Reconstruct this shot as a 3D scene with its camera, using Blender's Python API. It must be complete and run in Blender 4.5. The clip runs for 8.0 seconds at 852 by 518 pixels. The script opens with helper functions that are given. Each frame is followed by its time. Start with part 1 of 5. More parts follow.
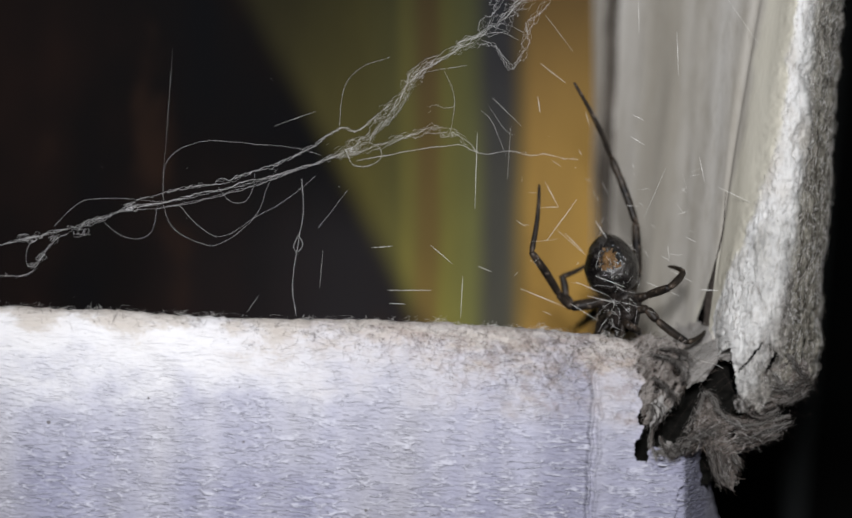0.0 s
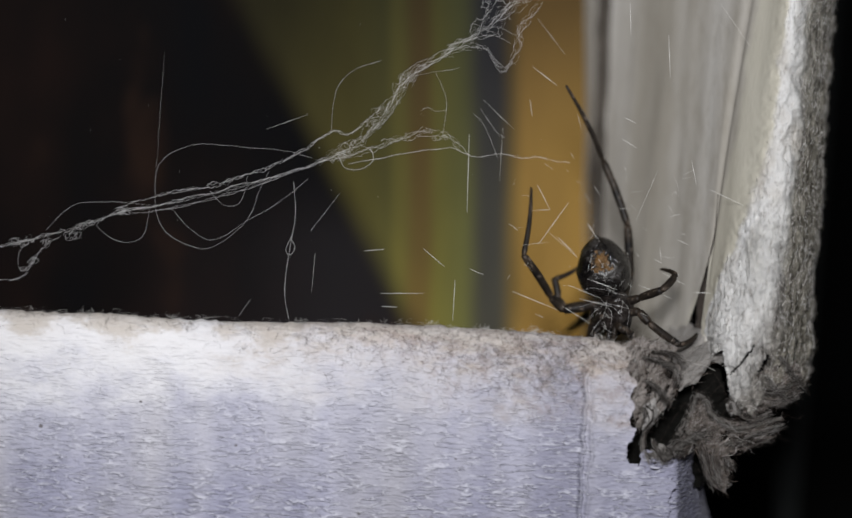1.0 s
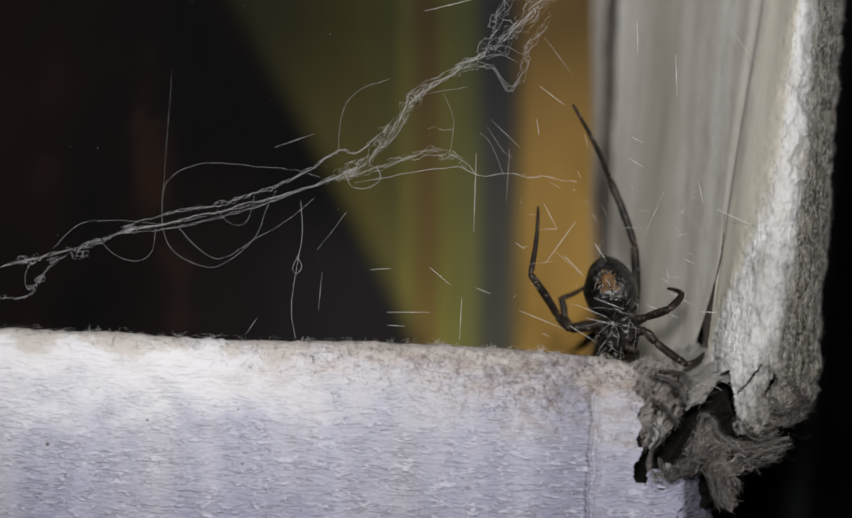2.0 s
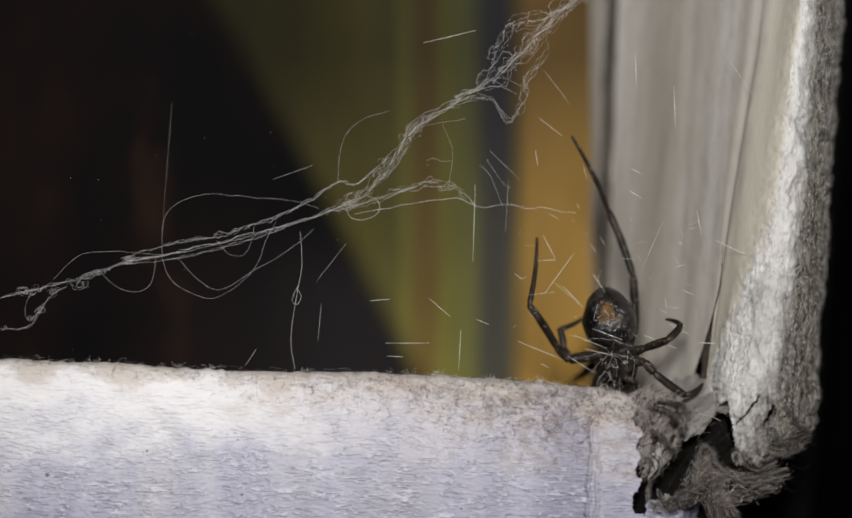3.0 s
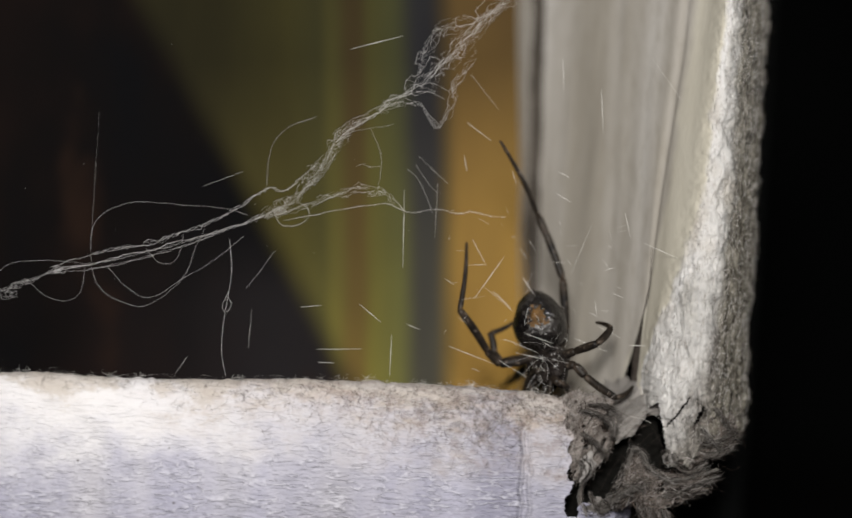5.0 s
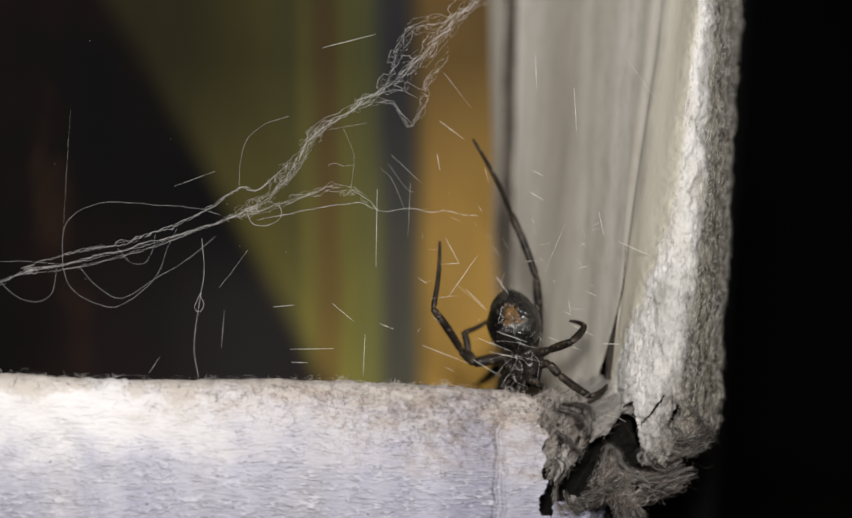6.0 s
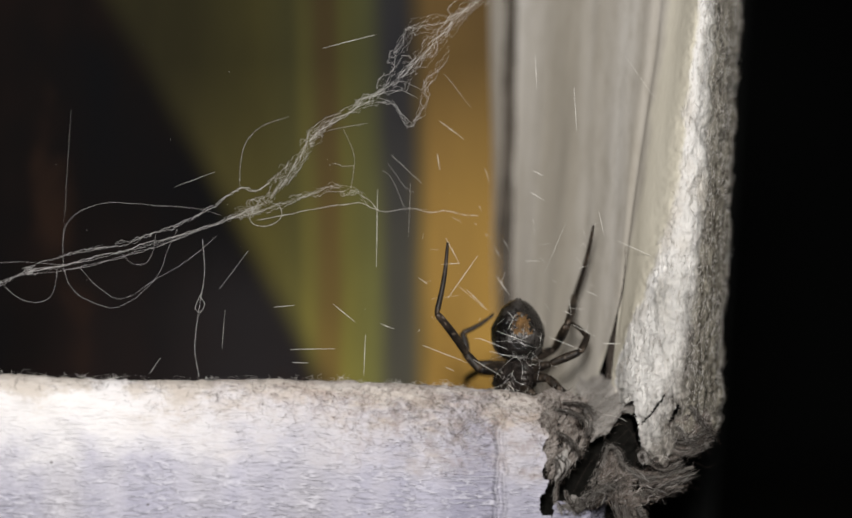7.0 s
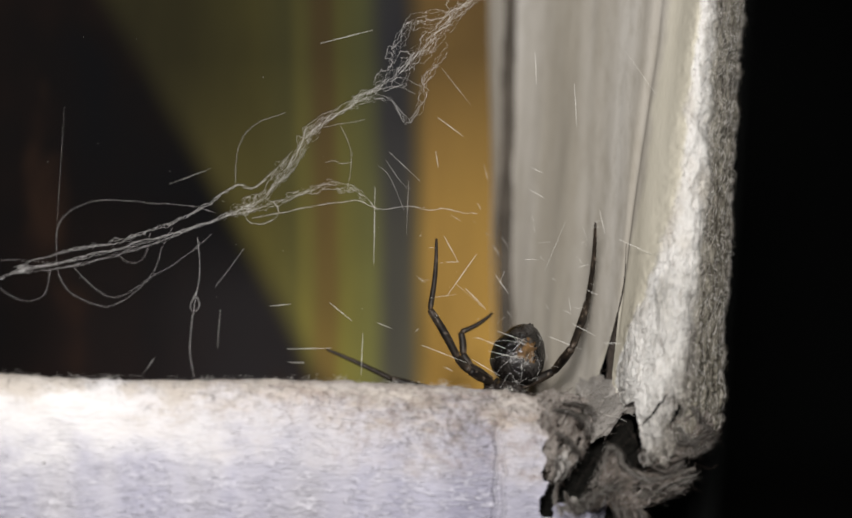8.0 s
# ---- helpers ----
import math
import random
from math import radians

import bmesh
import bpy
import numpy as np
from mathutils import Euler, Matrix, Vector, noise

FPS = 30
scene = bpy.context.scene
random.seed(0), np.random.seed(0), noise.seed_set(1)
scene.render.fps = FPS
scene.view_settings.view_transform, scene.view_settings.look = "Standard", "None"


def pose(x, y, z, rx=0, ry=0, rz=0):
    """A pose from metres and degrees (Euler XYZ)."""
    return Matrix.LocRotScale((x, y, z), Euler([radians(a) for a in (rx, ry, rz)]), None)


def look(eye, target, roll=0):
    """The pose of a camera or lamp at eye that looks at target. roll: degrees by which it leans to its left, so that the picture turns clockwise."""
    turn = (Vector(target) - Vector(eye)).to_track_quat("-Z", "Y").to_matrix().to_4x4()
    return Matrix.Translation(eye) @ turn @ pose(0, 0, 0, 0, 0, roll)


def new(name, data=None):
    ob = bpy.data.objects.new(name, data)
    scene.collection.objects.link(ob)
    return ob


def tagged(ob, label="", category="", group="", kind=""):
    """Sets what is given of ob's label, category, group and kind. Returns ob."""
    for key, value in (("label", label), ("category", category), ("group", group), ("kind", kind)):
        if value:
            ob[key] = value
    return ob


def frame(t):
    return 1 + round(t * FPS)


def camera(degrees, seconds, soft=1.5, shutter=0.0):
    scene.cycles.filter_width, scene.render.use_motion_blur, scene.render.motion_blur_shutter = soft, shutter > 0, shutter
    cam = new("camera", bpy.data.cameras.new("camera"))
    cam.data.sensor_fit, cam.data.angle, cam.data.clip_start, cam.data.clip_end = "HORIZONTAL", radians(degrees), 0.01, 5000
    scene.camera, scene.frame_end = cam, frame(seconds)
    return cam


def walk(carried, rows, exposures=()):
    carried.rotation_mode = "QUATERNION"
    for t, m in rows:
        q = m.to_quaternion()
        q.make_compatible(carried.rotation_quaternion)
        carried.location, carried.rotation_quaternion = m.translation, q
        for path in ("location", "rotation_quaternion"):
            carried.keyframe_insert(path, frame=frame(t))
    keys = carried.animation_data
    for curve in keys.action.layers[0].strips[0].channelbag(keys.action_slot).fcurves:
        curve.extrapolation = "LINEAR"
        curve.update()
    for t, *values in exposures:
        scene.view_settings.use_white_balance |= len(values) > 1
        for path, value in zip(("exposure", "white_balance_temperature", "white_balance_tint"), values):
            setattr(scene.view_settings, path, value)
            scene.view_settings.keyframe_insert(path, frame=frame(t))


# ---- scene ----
cam = camera(20.0, 8.0, 1.6, 0.5)
ROWS = [
    (0.00, 0.00000, -0.29642, 0.06000, 90.000, -0.000, 0.000),
    (0.50, -0.00002, -0.29639, 0.06001, 90.025, 0.046, -0.178),
    (1.00, 0.00005, -0.29640, 0.06000, 90.072, 0.085, -0.176),
    (1.50, 0.00006, -0.29630, 0.06000, 90.281, -0.004, -0.040),
    (2.80, 0.00001, -0.29712, 0.06002, 91.083, 0.003, -0.005),
    (3.00, 0.00000, -0.29724, 0.06002, 91.251, 0.004, -0.044),
    (3.50, 0.00006, -0.29726, 0.06001, 91.328, 0.033, -0.152),
    (4.00, 0.00005, -0.29741, 0.06003, 91.390, 0.146, -0.485),
    (4.50, 0.00007, -0.29753, 0.06001, 91.385, 0.337, -0.915),
    (5.00, 0.00010, -0.29739, 0.06002, 91.370, 0.639, -1.673),
    (5.20, 0.00010, -0.29726, 0.06002, 91.375, 0.735, -1.890),
    (6.50, 0.00006, -0.29624, 0.06000, 91.332, 0.930, -2.368),
    (7.00, 0.00006, -0.29671, 0.06002, 91.343, 1.006, -2.303),
    (7.50, 0.00006, -0.29654, 0.06001, 91.322, 0.965, -2.319),
    (7.90, 0.00006, -0.29654, 0.06001, 91.322, 0.965, -2.319),
    (7.97, 0.00007, -0.29272, 0.06002, 91.322, 0.964, -2.377),
    (8.00, 0.00007, -0.29272, 0.06002, 91.322, 0.964, -2.377),
]

walk(cam, [(t, pose(x, y, z, rx, ry, rz)) for t, x, y, z, rx, ry, rz in ROWS],
     [(0.0, 0.18, 6240, 10), (0.5, 0.02, 6280, 10), (1.0, -0.04, 6280, 10), (1.5, -0.14, 6320, 10), (3.0, 0.00, 6560, 10), (4.0, 0.07, 6640, 10), (5.0, 0.12, 6720, 10), (6.5, 0.20, 6770, 10), (7.5, 0.25, 6770, 10), (8.0, 0.28, 6770, 10)])
cam.data.dof.use_dof = True
cam.data.dof.focus_distance = 0.3005
cam.data.dof.aperture_fstop = 6.6

# ---- light: a hand torch held beside the lens, at night ----
world = bpy.data.worlds.new("night")
world.use_nodes = True
world.node_tree.nodes["Background"].inputs[0].default_value = (0.6, 0.7, 1.0, 1)
world.node_tree.nodes["Background"].inputs[1].default_value = 0.004
scene.world = world
scene.view_settings.exposure = 0.0


def torch(name, eye, target, watts, size, spread, colour):
    lamp = bpy.data.lights.new(name, "SPOT")
    lamp.energy, lamp.shadow_soft_size, lamp.color = watts, size, colour
    lamp.spot_size, lamp.spot_blend = radians(spread), 1.0
    ob = new(name, lamp)
    ob.matrix_world = look(eye, target)
    return ob


torch("torch_light", (0.000, -0.295, 0.118), (-0.007, 0.0, 0.084), 4.75, 0.024, 48, (1.0, 0.985, 0.97))

MM = 0.001
rng = random.Random(7)


# ---- materials ----
def material(name, rough=0.6, spec=0.3, metal=0.0):
    m = bpy.data.materials.new(name)
    m.use_nodes = True
    n = m.node_tree.nodes
    b = n["Principled BSDF"]
    b.inputs["Roughness"].default_value = rough
    b.inputs["Specular IOR Level"].default_value = spec
    b.inputs["Metallic"].default_value = metal
    return m, m.node_tree, b


def node(tree, kind, **values):
    n = tree.nodes.new(kind)
    for key, v in values.items():
        n.inputs[key.replace("_", " ")].default_value = v
    return n


def coords(tree, scale=(1, 1, 1)):
    c = tree.nodes.new("ShaderNodeTexCoord")
    m = node(tree, "ShaderNodeMapping", Scale=scale)
    tree.links.new(c.outputs["Object"], m.inputs["Vector"])
    return m.outputs["Vector"]


def noise_of(tree, vector, scale, detail=4.0, rough=0.55):
    n = node(tree, "ShaderNodeTexNoise", Scale=scale, Detail=detail, Roughness=rough)
    tree.links.new(vector, n.inputs["Vector"])
    return n.outputs["Fac"]


def ramp(tree, fac, stops, smooth=False):
    r = tree.nodes.new("ShaderNodeValToRGB")
    r.color_ramp.interpolation = "EASE" if smooth else "LINEAR"
    e = r.color_ramp.elements
    while len(e) < len(stops):
        e.new(0.5)
    for k, (p, c) in enumerate(stops):
        e[k].position = p
        e[k].color = (*c, 1) if len(c) == 3 else c
    tree.links.new(fac, r.inputs["Fac"])
    return r.outputs["Color"]


def blend(tree, fac, a, b, how="MIX"):
    m = tree.nodes.new("ShaderNodeMix")
    m.data_type, m.blend_type = "RGBA", how
    for sock, v in ((m.inputs["Factor"], fac), (m.inputs["A"], a), (m.inputs["B"], b)):
        if isinstance(v, (int, float)):
            sock.default_value = v
        elif isinstance(v, tuple):
            sock.default_value = (*v, 1)
        else:
            tree.links.new(v, sock)
    return m.outputs["Result"]


def maths(tree, how, a, b=0.5, c=None):
    m = tree.nodes.new("ShaderNodeMath")
    m.operation = how
    for sock, v in zip(m.inputs, (a, b, c)):
        if v is None:
            continue
        if isinstance(v, (int, float)):
            sock.default_value = v
        else:
            tree.links.new(v, sock)
    return m.outputs[0]


def bumped(tree, shader, height, distance, strength=1.0):
    b = node(tree, "ShaderNodeBump", Strength=strength, Distance=distance)
    tree.links.new(height, b.inputs["Height"])
    tree.links.new(b.outputs["Normal"], shader.inputs["Normal"])


def parted(tree, vector):
    s = tree.nodes.new("ShaderNodeSeparateXYZ")
    tree.links.new(vector, s.inputs[0])
    return s.outputs


def paper_material():
    """Bleached board: crinkled across, soiled and furry along its worn upper edge (local z = 0)."""
    m, t, b = material("white_board", 0.85, 0.15)
    at = coords(t)
    x, y, z = parted(t, at)
    broad = noise_of(t, coords(t, (60, 60, 60)), 1.0, 3)
    flute_shade = noise_of(t, coords(t, (170, 10, 10)), 1.0, 2)
    fine = noise_of(t, coords(t, (1500, 1500, 1500)), 1.0, 5, 0.7)
    coat = ramp(t, broad, [(0.3, (0.37, 0.368, 0.484)), (0.7, (0.465, 0.463, 0.575))])
    # shading of the fluting, painted as soft upright bands in the coat
    coat = blend(t, ramp(t, flute_shade, [(0.38, (0, 0, 0)), (0.62, (0.7, 0.7, 0.7))]), coat, (0.30, 0.30, 0.41))
    # old damp: warm upright streaks
    damp = ramp(t, noise_of(t, coords(t, (75, 40, 14)), 1.0, 3, 0.6), [(0.48, (0, 0, 0)), (0.68, (0.42, 0.42, 0.42))])
    coat = blend(t, damp, coat, (0.50, 0.48, 0.46))
    # torch falloff painted in: the lilac coat turns white towards the upper edge
    ragged = maths(t, "MULTIPLY_ADD", noise_of(t, coords(t, (90, 90, 130)), 1.0, 6, 0.65), 0.022, -0.011)
    # one ramp for the brown soil zone and the torch's falloff to the right
    stain_shade = ramp(t, maths(t, "MULTIPLY_ADD", x, 10.0, 0.5), [(0.22, (0, 0, 0)), (0.5, (0.8, 0.8, 0.8)), (0.7, (1, 1, 1))])
    depth = maths(t, "ADD", maths(t, "MULTIPLY", z, -1.0), ragged)
    under = maths(t, "MULTIPLY_ADD", stain_shade, -0.0032, depth)
    lit_top = ramp(t, maths(t, "MULTIPLY", depth, 40.0), [(0.0, (1, 1, 1)), (0.22, (0.9, 0.9, 0.9)), (0.45, (0.3, 0.3, 0.3)), (0.85, (0, 0, 0))])
    bare = maths(t, "MULTIPLY", lit_top, maths(t, "MULTIPLY_ADD", stain_shade, -0.6, 1.0))
    tone = blend(t, bare, coat, (0.82, 0.81, 0.825))
    # soil: strongest in the first millimetres under the edge, in patches
    soil = ramp(t, maths(t, "MULTIPLY", under, 100.0), [(0.0, (1, 1, 1)), (0.12, (0.85, 0.85, 0.85)), (0.30, (0.35, 0.35, 0.35)), (0.85, (0, 0, 0))])
    patch = ramp(t, noise_of(t, coords(t, (160, 160, 420)), 1.0, 6, 0.7), [(0.44, (0.0, 0.0, 0.0)), (0.58, (1, 1, 1))])
    soil_at = blend(t, 1.0, soil, blend(t, 0.38, patch, (1, 1, 1)), "MULTIPLY")
    soil_at = maths(t, "MULTIPLY", soil_at, maths(t, "MULTIPLY_ADD", stain_shade, 0.5, 0.5))
    tone = blend(t, soil_at, tone, (0.50, 0.425, 0.365))
    band = ramp(t, maths(t, "MULTIPLY", depth, 100.0), [(0.0, (0.8, 0.8, 0.8)), (0.13, (0.65, 0.65, 0.65)), (0.24, (0, 0, 0))])
    tone = blend(t, band, tone, (0.56, 0.51, 0.46))
    # right half greyed: weaker torch light painted into the board colour
    tone = blend(t, maths(t, "MULTIPLY", stain_shade, 0.15), tone, (0.27, 0.26, 0.29))
    # shade left of the crease, painted blue-grey and stronger lower down
    crease_shade = ramp(t, maths(t, "MULTIPLY_ADD", x, 10.0, 0.5), [(0.62, (0, 0, 0)), (0.655, (0.3, 0.3, 0.3)), (0.675, (0.52, 0.52, 0.52)), (0.701, (0.52, 0.52, 0.52)), (0.711, (0.06, 0.06, 0.06)), (0.78, (0.08, 0.08, 0.08))])
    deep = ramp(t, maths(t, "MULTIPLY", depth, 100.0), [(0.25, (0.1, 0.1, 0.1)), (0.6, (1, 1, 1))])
    tone = blend(t, blend(t, 1.0, crease_shade, deep, "MULTIPLY"), tone, (0.22, 0.22, 0.31))
    felt = ramp(t, noise_of(t, coords(t, (420, 420, 520)), 1.0, 6, 0.75), [(0.50, (0, 0, 0)), (0.60, (1, 1, 1))])
    felt = blend(t, 1.0, felt, ramp(t, maths(t, "MULTIPLY", under, 100.0), [(0.0, (0.5, 0.5, 0.5)), (0.3, (0.5, 0.5, 0.5)), (0.75, (0, 0, 0))]), "MULTIPLY")
    felt = blend(t, 1.0, felt, stain_shade, "MULTIPLY")
    tone = blend(t, felt, tone, (0.26, 0.20, 0.18))
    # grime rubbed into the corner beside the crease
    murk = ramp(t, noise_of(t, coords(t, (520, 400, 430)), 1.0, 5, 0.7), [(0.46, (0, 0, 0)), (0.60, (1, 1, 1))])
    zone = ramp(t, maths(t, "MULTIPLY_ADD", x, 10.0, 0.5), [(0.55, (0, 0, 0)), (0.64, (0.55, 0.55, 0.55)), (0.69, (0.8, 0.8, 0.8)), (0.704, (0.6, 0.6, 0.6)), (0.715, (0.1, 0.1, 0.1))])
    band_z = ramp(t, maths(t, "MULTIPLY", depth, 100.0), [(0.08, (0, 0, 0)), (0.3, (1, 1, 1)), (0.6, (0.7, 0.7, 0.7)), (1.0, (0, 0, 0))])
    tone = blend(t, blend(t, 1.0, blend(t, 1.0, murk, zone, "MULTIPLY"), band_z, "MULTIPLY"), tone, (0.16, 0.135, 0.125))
    # scattered dark specks, some a little drawn out
    cell = node(t, "ShaderNodeTexVoronoi", Scale=1.0, Randomness=1.0)
    cell.feature = "F1"
    t.links.new(coords(t, (330, 60, 380)), cell.inputs["Vector"])
    odds = parted(t, cell.outputs["Color"])
    size = maths(t, "MULTIPLY_ADD", odds[0], 0.17, -0.06)
    ragged_speck = maths(t, "MULTIPLY_ADD", fine, 0.08, -0.04)
    hit = maths(t, "LESS_THAN", maths(t, "ADD", cell.outputs["Distance"], ragged_speck), size)
    tone = blend(t, maths(t, "MULTIPLY", hit, maths(t, "MULTIPLY_ADD", odds[1], 0.5, 0.4)), tone, (0.10, 0.09, 0.085))
    # pressed creases: thin wavy ridges running across, broken up in patches
    warp = node(t, "ShaderNodeTexNoise", Scale=1.0, Detail=2.5, Roughness=0.5, Distortion=0.3)
    t.links.new(coords(t, (300, 200, 1500)), warp.inputs["Vector"])
    crease = ramp(t, warp.outputs["Fac"], [(0.43, (0, 0, 0)), (0.49, (0.9, 0.9, 0.9)), (0.51, (1, 1, 1)), (0.58, (0, 0, 0))], True)
    broken = ramp(t, noise_of(t, coords(t, (330, 100, 700)), 1.0, 2), [(0.38, (0.1, 0.1, 0.1)), (0.56, (1, 1, 1))])
    # embossing painted into the colour: highlights on the ridges, shadow lines under them
    pressed = maths(t, "MULTIPLY", broken, maths(t, "MULTIPLY_ADD", lit_top, -0.8, 1.0))
    furrow_shade = ramp(t, warp.outputs["Fac"], [(0.36, (0, 0, 0)), (0.41, (1, 1, 1)), (0.45, (0, 0, 0))], True)
    ridge_light = ramp(t, warp.outputs["Fac"], [(0.46, (0, 0, 0)), (0.50, (1, 1, 1)), (0.54, (0, 0, 0))], True)
    tone = blend(t, maths(t, "MULTIPLY", maths(t, "MULTIPLY", furrow_shade, pressed), 0.30), tone, (0.17, 0.17, 0.23))
    tone = blend(t, maths(t, "MULTIPLY", maths(t, "MULTIPLY", ridge_light, pressed), 0.5), tone, (0.80, 0.80, 0.87))
    t.links.new(tone, b.inputs["Base Color"])
    crinkle = noise_of(t, coords(t, (760, 500, 2700)), 1.0, 3, 0.55)
    # relief flattened towards the top, where the torch washes it out
    worn = maths(t, "MULTIPLY_ADD", lit_top, -0.7, 1.0)
    height = maths(t, "MULTIPLY", maths(t, "MULTIPLY", crease, broken), 0.17)
    height = maths(t, "ADD", height, maths(t, "MULTIPLY", crinkle, 0.5))
    height = maths(t, "MULTIPLY", height, worn)
    height = maths(t, "MULTIPLY_ADD", fine, maths(t, "MULTIPLY_ADD", soil, 0.08, 0.09), height)
    bumped(t, b, height, 0.001, 1.0)
    return m


def torn_material(name, light, dark, soil):
    """Torn grey-white board pulp with fibrous relief."""
    m, t, b = material(name, 0.95, 0.1)
    wide = noise_of(t, coords(t, (110, 110, 70)), 1.0, 4, 0.6)
    fine = noise_of(t, coords(t, (1700, 1700, 1100)), 1.0, 6, 0.7)
    tone = ramp(t, wide, [(0.3, soil), (0.5, light), (0.75, light)])
    pits = ramp(t, fine, [(0.33, (0.7, 0.7, 0.7)), (0.45, (0, 0, 0))])
    tone = blend(t, pits, tone, dark)
    t.links.new(tone, b.inputs["Base Color"])
    bumped(t, b, fine, 0.0009, 0.9)
    return m


def board_material():
    """Side board: smooth greyish lining, streaked upright, torn to white pulp where the tear attribute is high."""
    m, t, b = material("side_board", 0.9, 0.1)
    lean = t.nodes.new("ShaderNodeMapping")
    lean.inputs["Rotation"].default_value = (0, radians(-4.6), 0)
    t.links.new(coords(t), lean.inputs["Vector"])
    drawn = node(t, "ShaderNodeMapping", Scale=(190, 60, 7))
    t.links.new(lean.outputs["Vector"], drawn.inputs["Vector"])
    streak = noise_of(t, drawn.outputs["Vector"], 1.0, 4, 0.55)
    grain = noise_of(t, coords(t, (700, 400, 250)), 1.0, 5, 0.65)
    smooth = ramp(t, streak, [(0.3, (0.36, 0.332, 0.285)), (0.5, (0.465, 0.44, 0.402)), (0.7, (0.54, 0.523, 0.495))])
    smooth = blend(t, ramp(t, grain, [(0.35, (0.35, 0.35, 0.35)), (0.55, (0, 0, 0))]), smooth, (0.30, 0.27, 0.22))
    wide = noise_of(t, coords(t, (110, 110, 60)), 1.0, 4, 0.6)
    fibre = noise_of(t, coords(t, (2300, 2300, 620)), 1.0, 6, 0.7)
    clump = noise_of(t, coords(t, (900, 900, 380)), 1.0, 5, 0.65)
    pulp = ramp(t, wide, [(0.34, (0.58, 0.54, 0.48)), (0.50, (0.82, 0.81, 0.795)), (0.8, (0.90, 0.90, 0.90))])
    pulp = blend(t, ramp(t, fibre, [(0.34, (0.5, 0.5, 0.5)), (0.42, (0, 0, 0))]), pulp, (0.32, 0.27, 0.22))
    a = t.nodes.new("ShaderNodeAttribute")
    a.attribute_name = "tear"
    yellow = ramp(t, maths(t, "MULTIPLY_ADD", a.outputs["Fac"], 0.5, 0.5), [(0.0, (0, 0, 0)), (0.10, (0.7, 0.7, 0.7)), (0.5, (0.9, 0.9, 0.9))])
    smooth = blend(t, yellow, smooth, blend(t, streak, (0.50, 0.465, 0.38), (0.66, 0.64, 0.55)))
    edge = maths(t, "ADD", a.outputs["Fac"], maths(t, "MULTIPLY_ADD", clump, 1.0, -0.5))
    mask = ramp(t, edge, [(0.10, (0, 0, 0)), (0.55, (1, 1, 1))])
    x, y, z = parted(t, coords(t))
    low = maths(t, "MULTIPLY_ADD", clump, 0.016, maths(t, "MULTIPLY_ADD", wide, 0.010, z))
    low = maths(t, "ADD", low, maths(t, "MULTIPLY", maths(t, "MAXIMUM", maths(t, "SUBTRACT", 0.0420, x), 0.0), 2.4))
    # beyond the soiled foot, shade is painted on towards the outer right
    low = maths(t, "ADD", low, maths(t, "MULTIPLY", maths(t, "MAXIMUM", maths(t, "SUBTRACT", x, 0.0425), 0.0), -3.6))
    dirt_shade = ramp(t, maths(t, "MULTIPLY", low, 10.0), [(0.605, (0.95, 0.95, 0.95)), (0.695, (0, 0, 0))])
    # olive-brown outer rim, darkened further in colour for the shade where it curls back
    rim = ramp(t, maths(t, "MULTIPLY_ADD", maths(t, "MULTIPLY_ADD", wide, 1.8, a.outputs["Fac"]), 0.4, 0.0), [(0.745, (0, 0, 0)), (0.95, (0.9, 0.9, 0.9))])
    pulp = blend(t, ramp(t, clump, [(0.31, (0.6, 0.6, 0.6)), (0.37, (0, 0, 0))]), pulp, (0.18, 0.15, 0.12))
    pulp = blend(t, dirt_shade, pulp, blend(t, ramp(t, fibre, [(0.38, (0, 0, 0)), (0.62, (1, 1, 1))]), (0.028, 0.024, 0.021), (0.36, 0.335, 0.31)))
    pulp = blend(t, rim, pulp, blend(t, ramp(t, clump, [(0.36, (0, 0, 0)), (0.62, (1, 1, 1))]), (0.05, 0.042, 0.029), (0.38, 0.355, 0.295)))
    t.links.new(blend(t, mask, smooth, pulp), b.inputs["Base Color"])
    bumped(t, b, blend(t, mask, blend(t, 0.9, grain, (0.5, 0.5, 0.5)), blend(t, 0.45, fibre, clump)), 0.0011, 0.9)
    return m


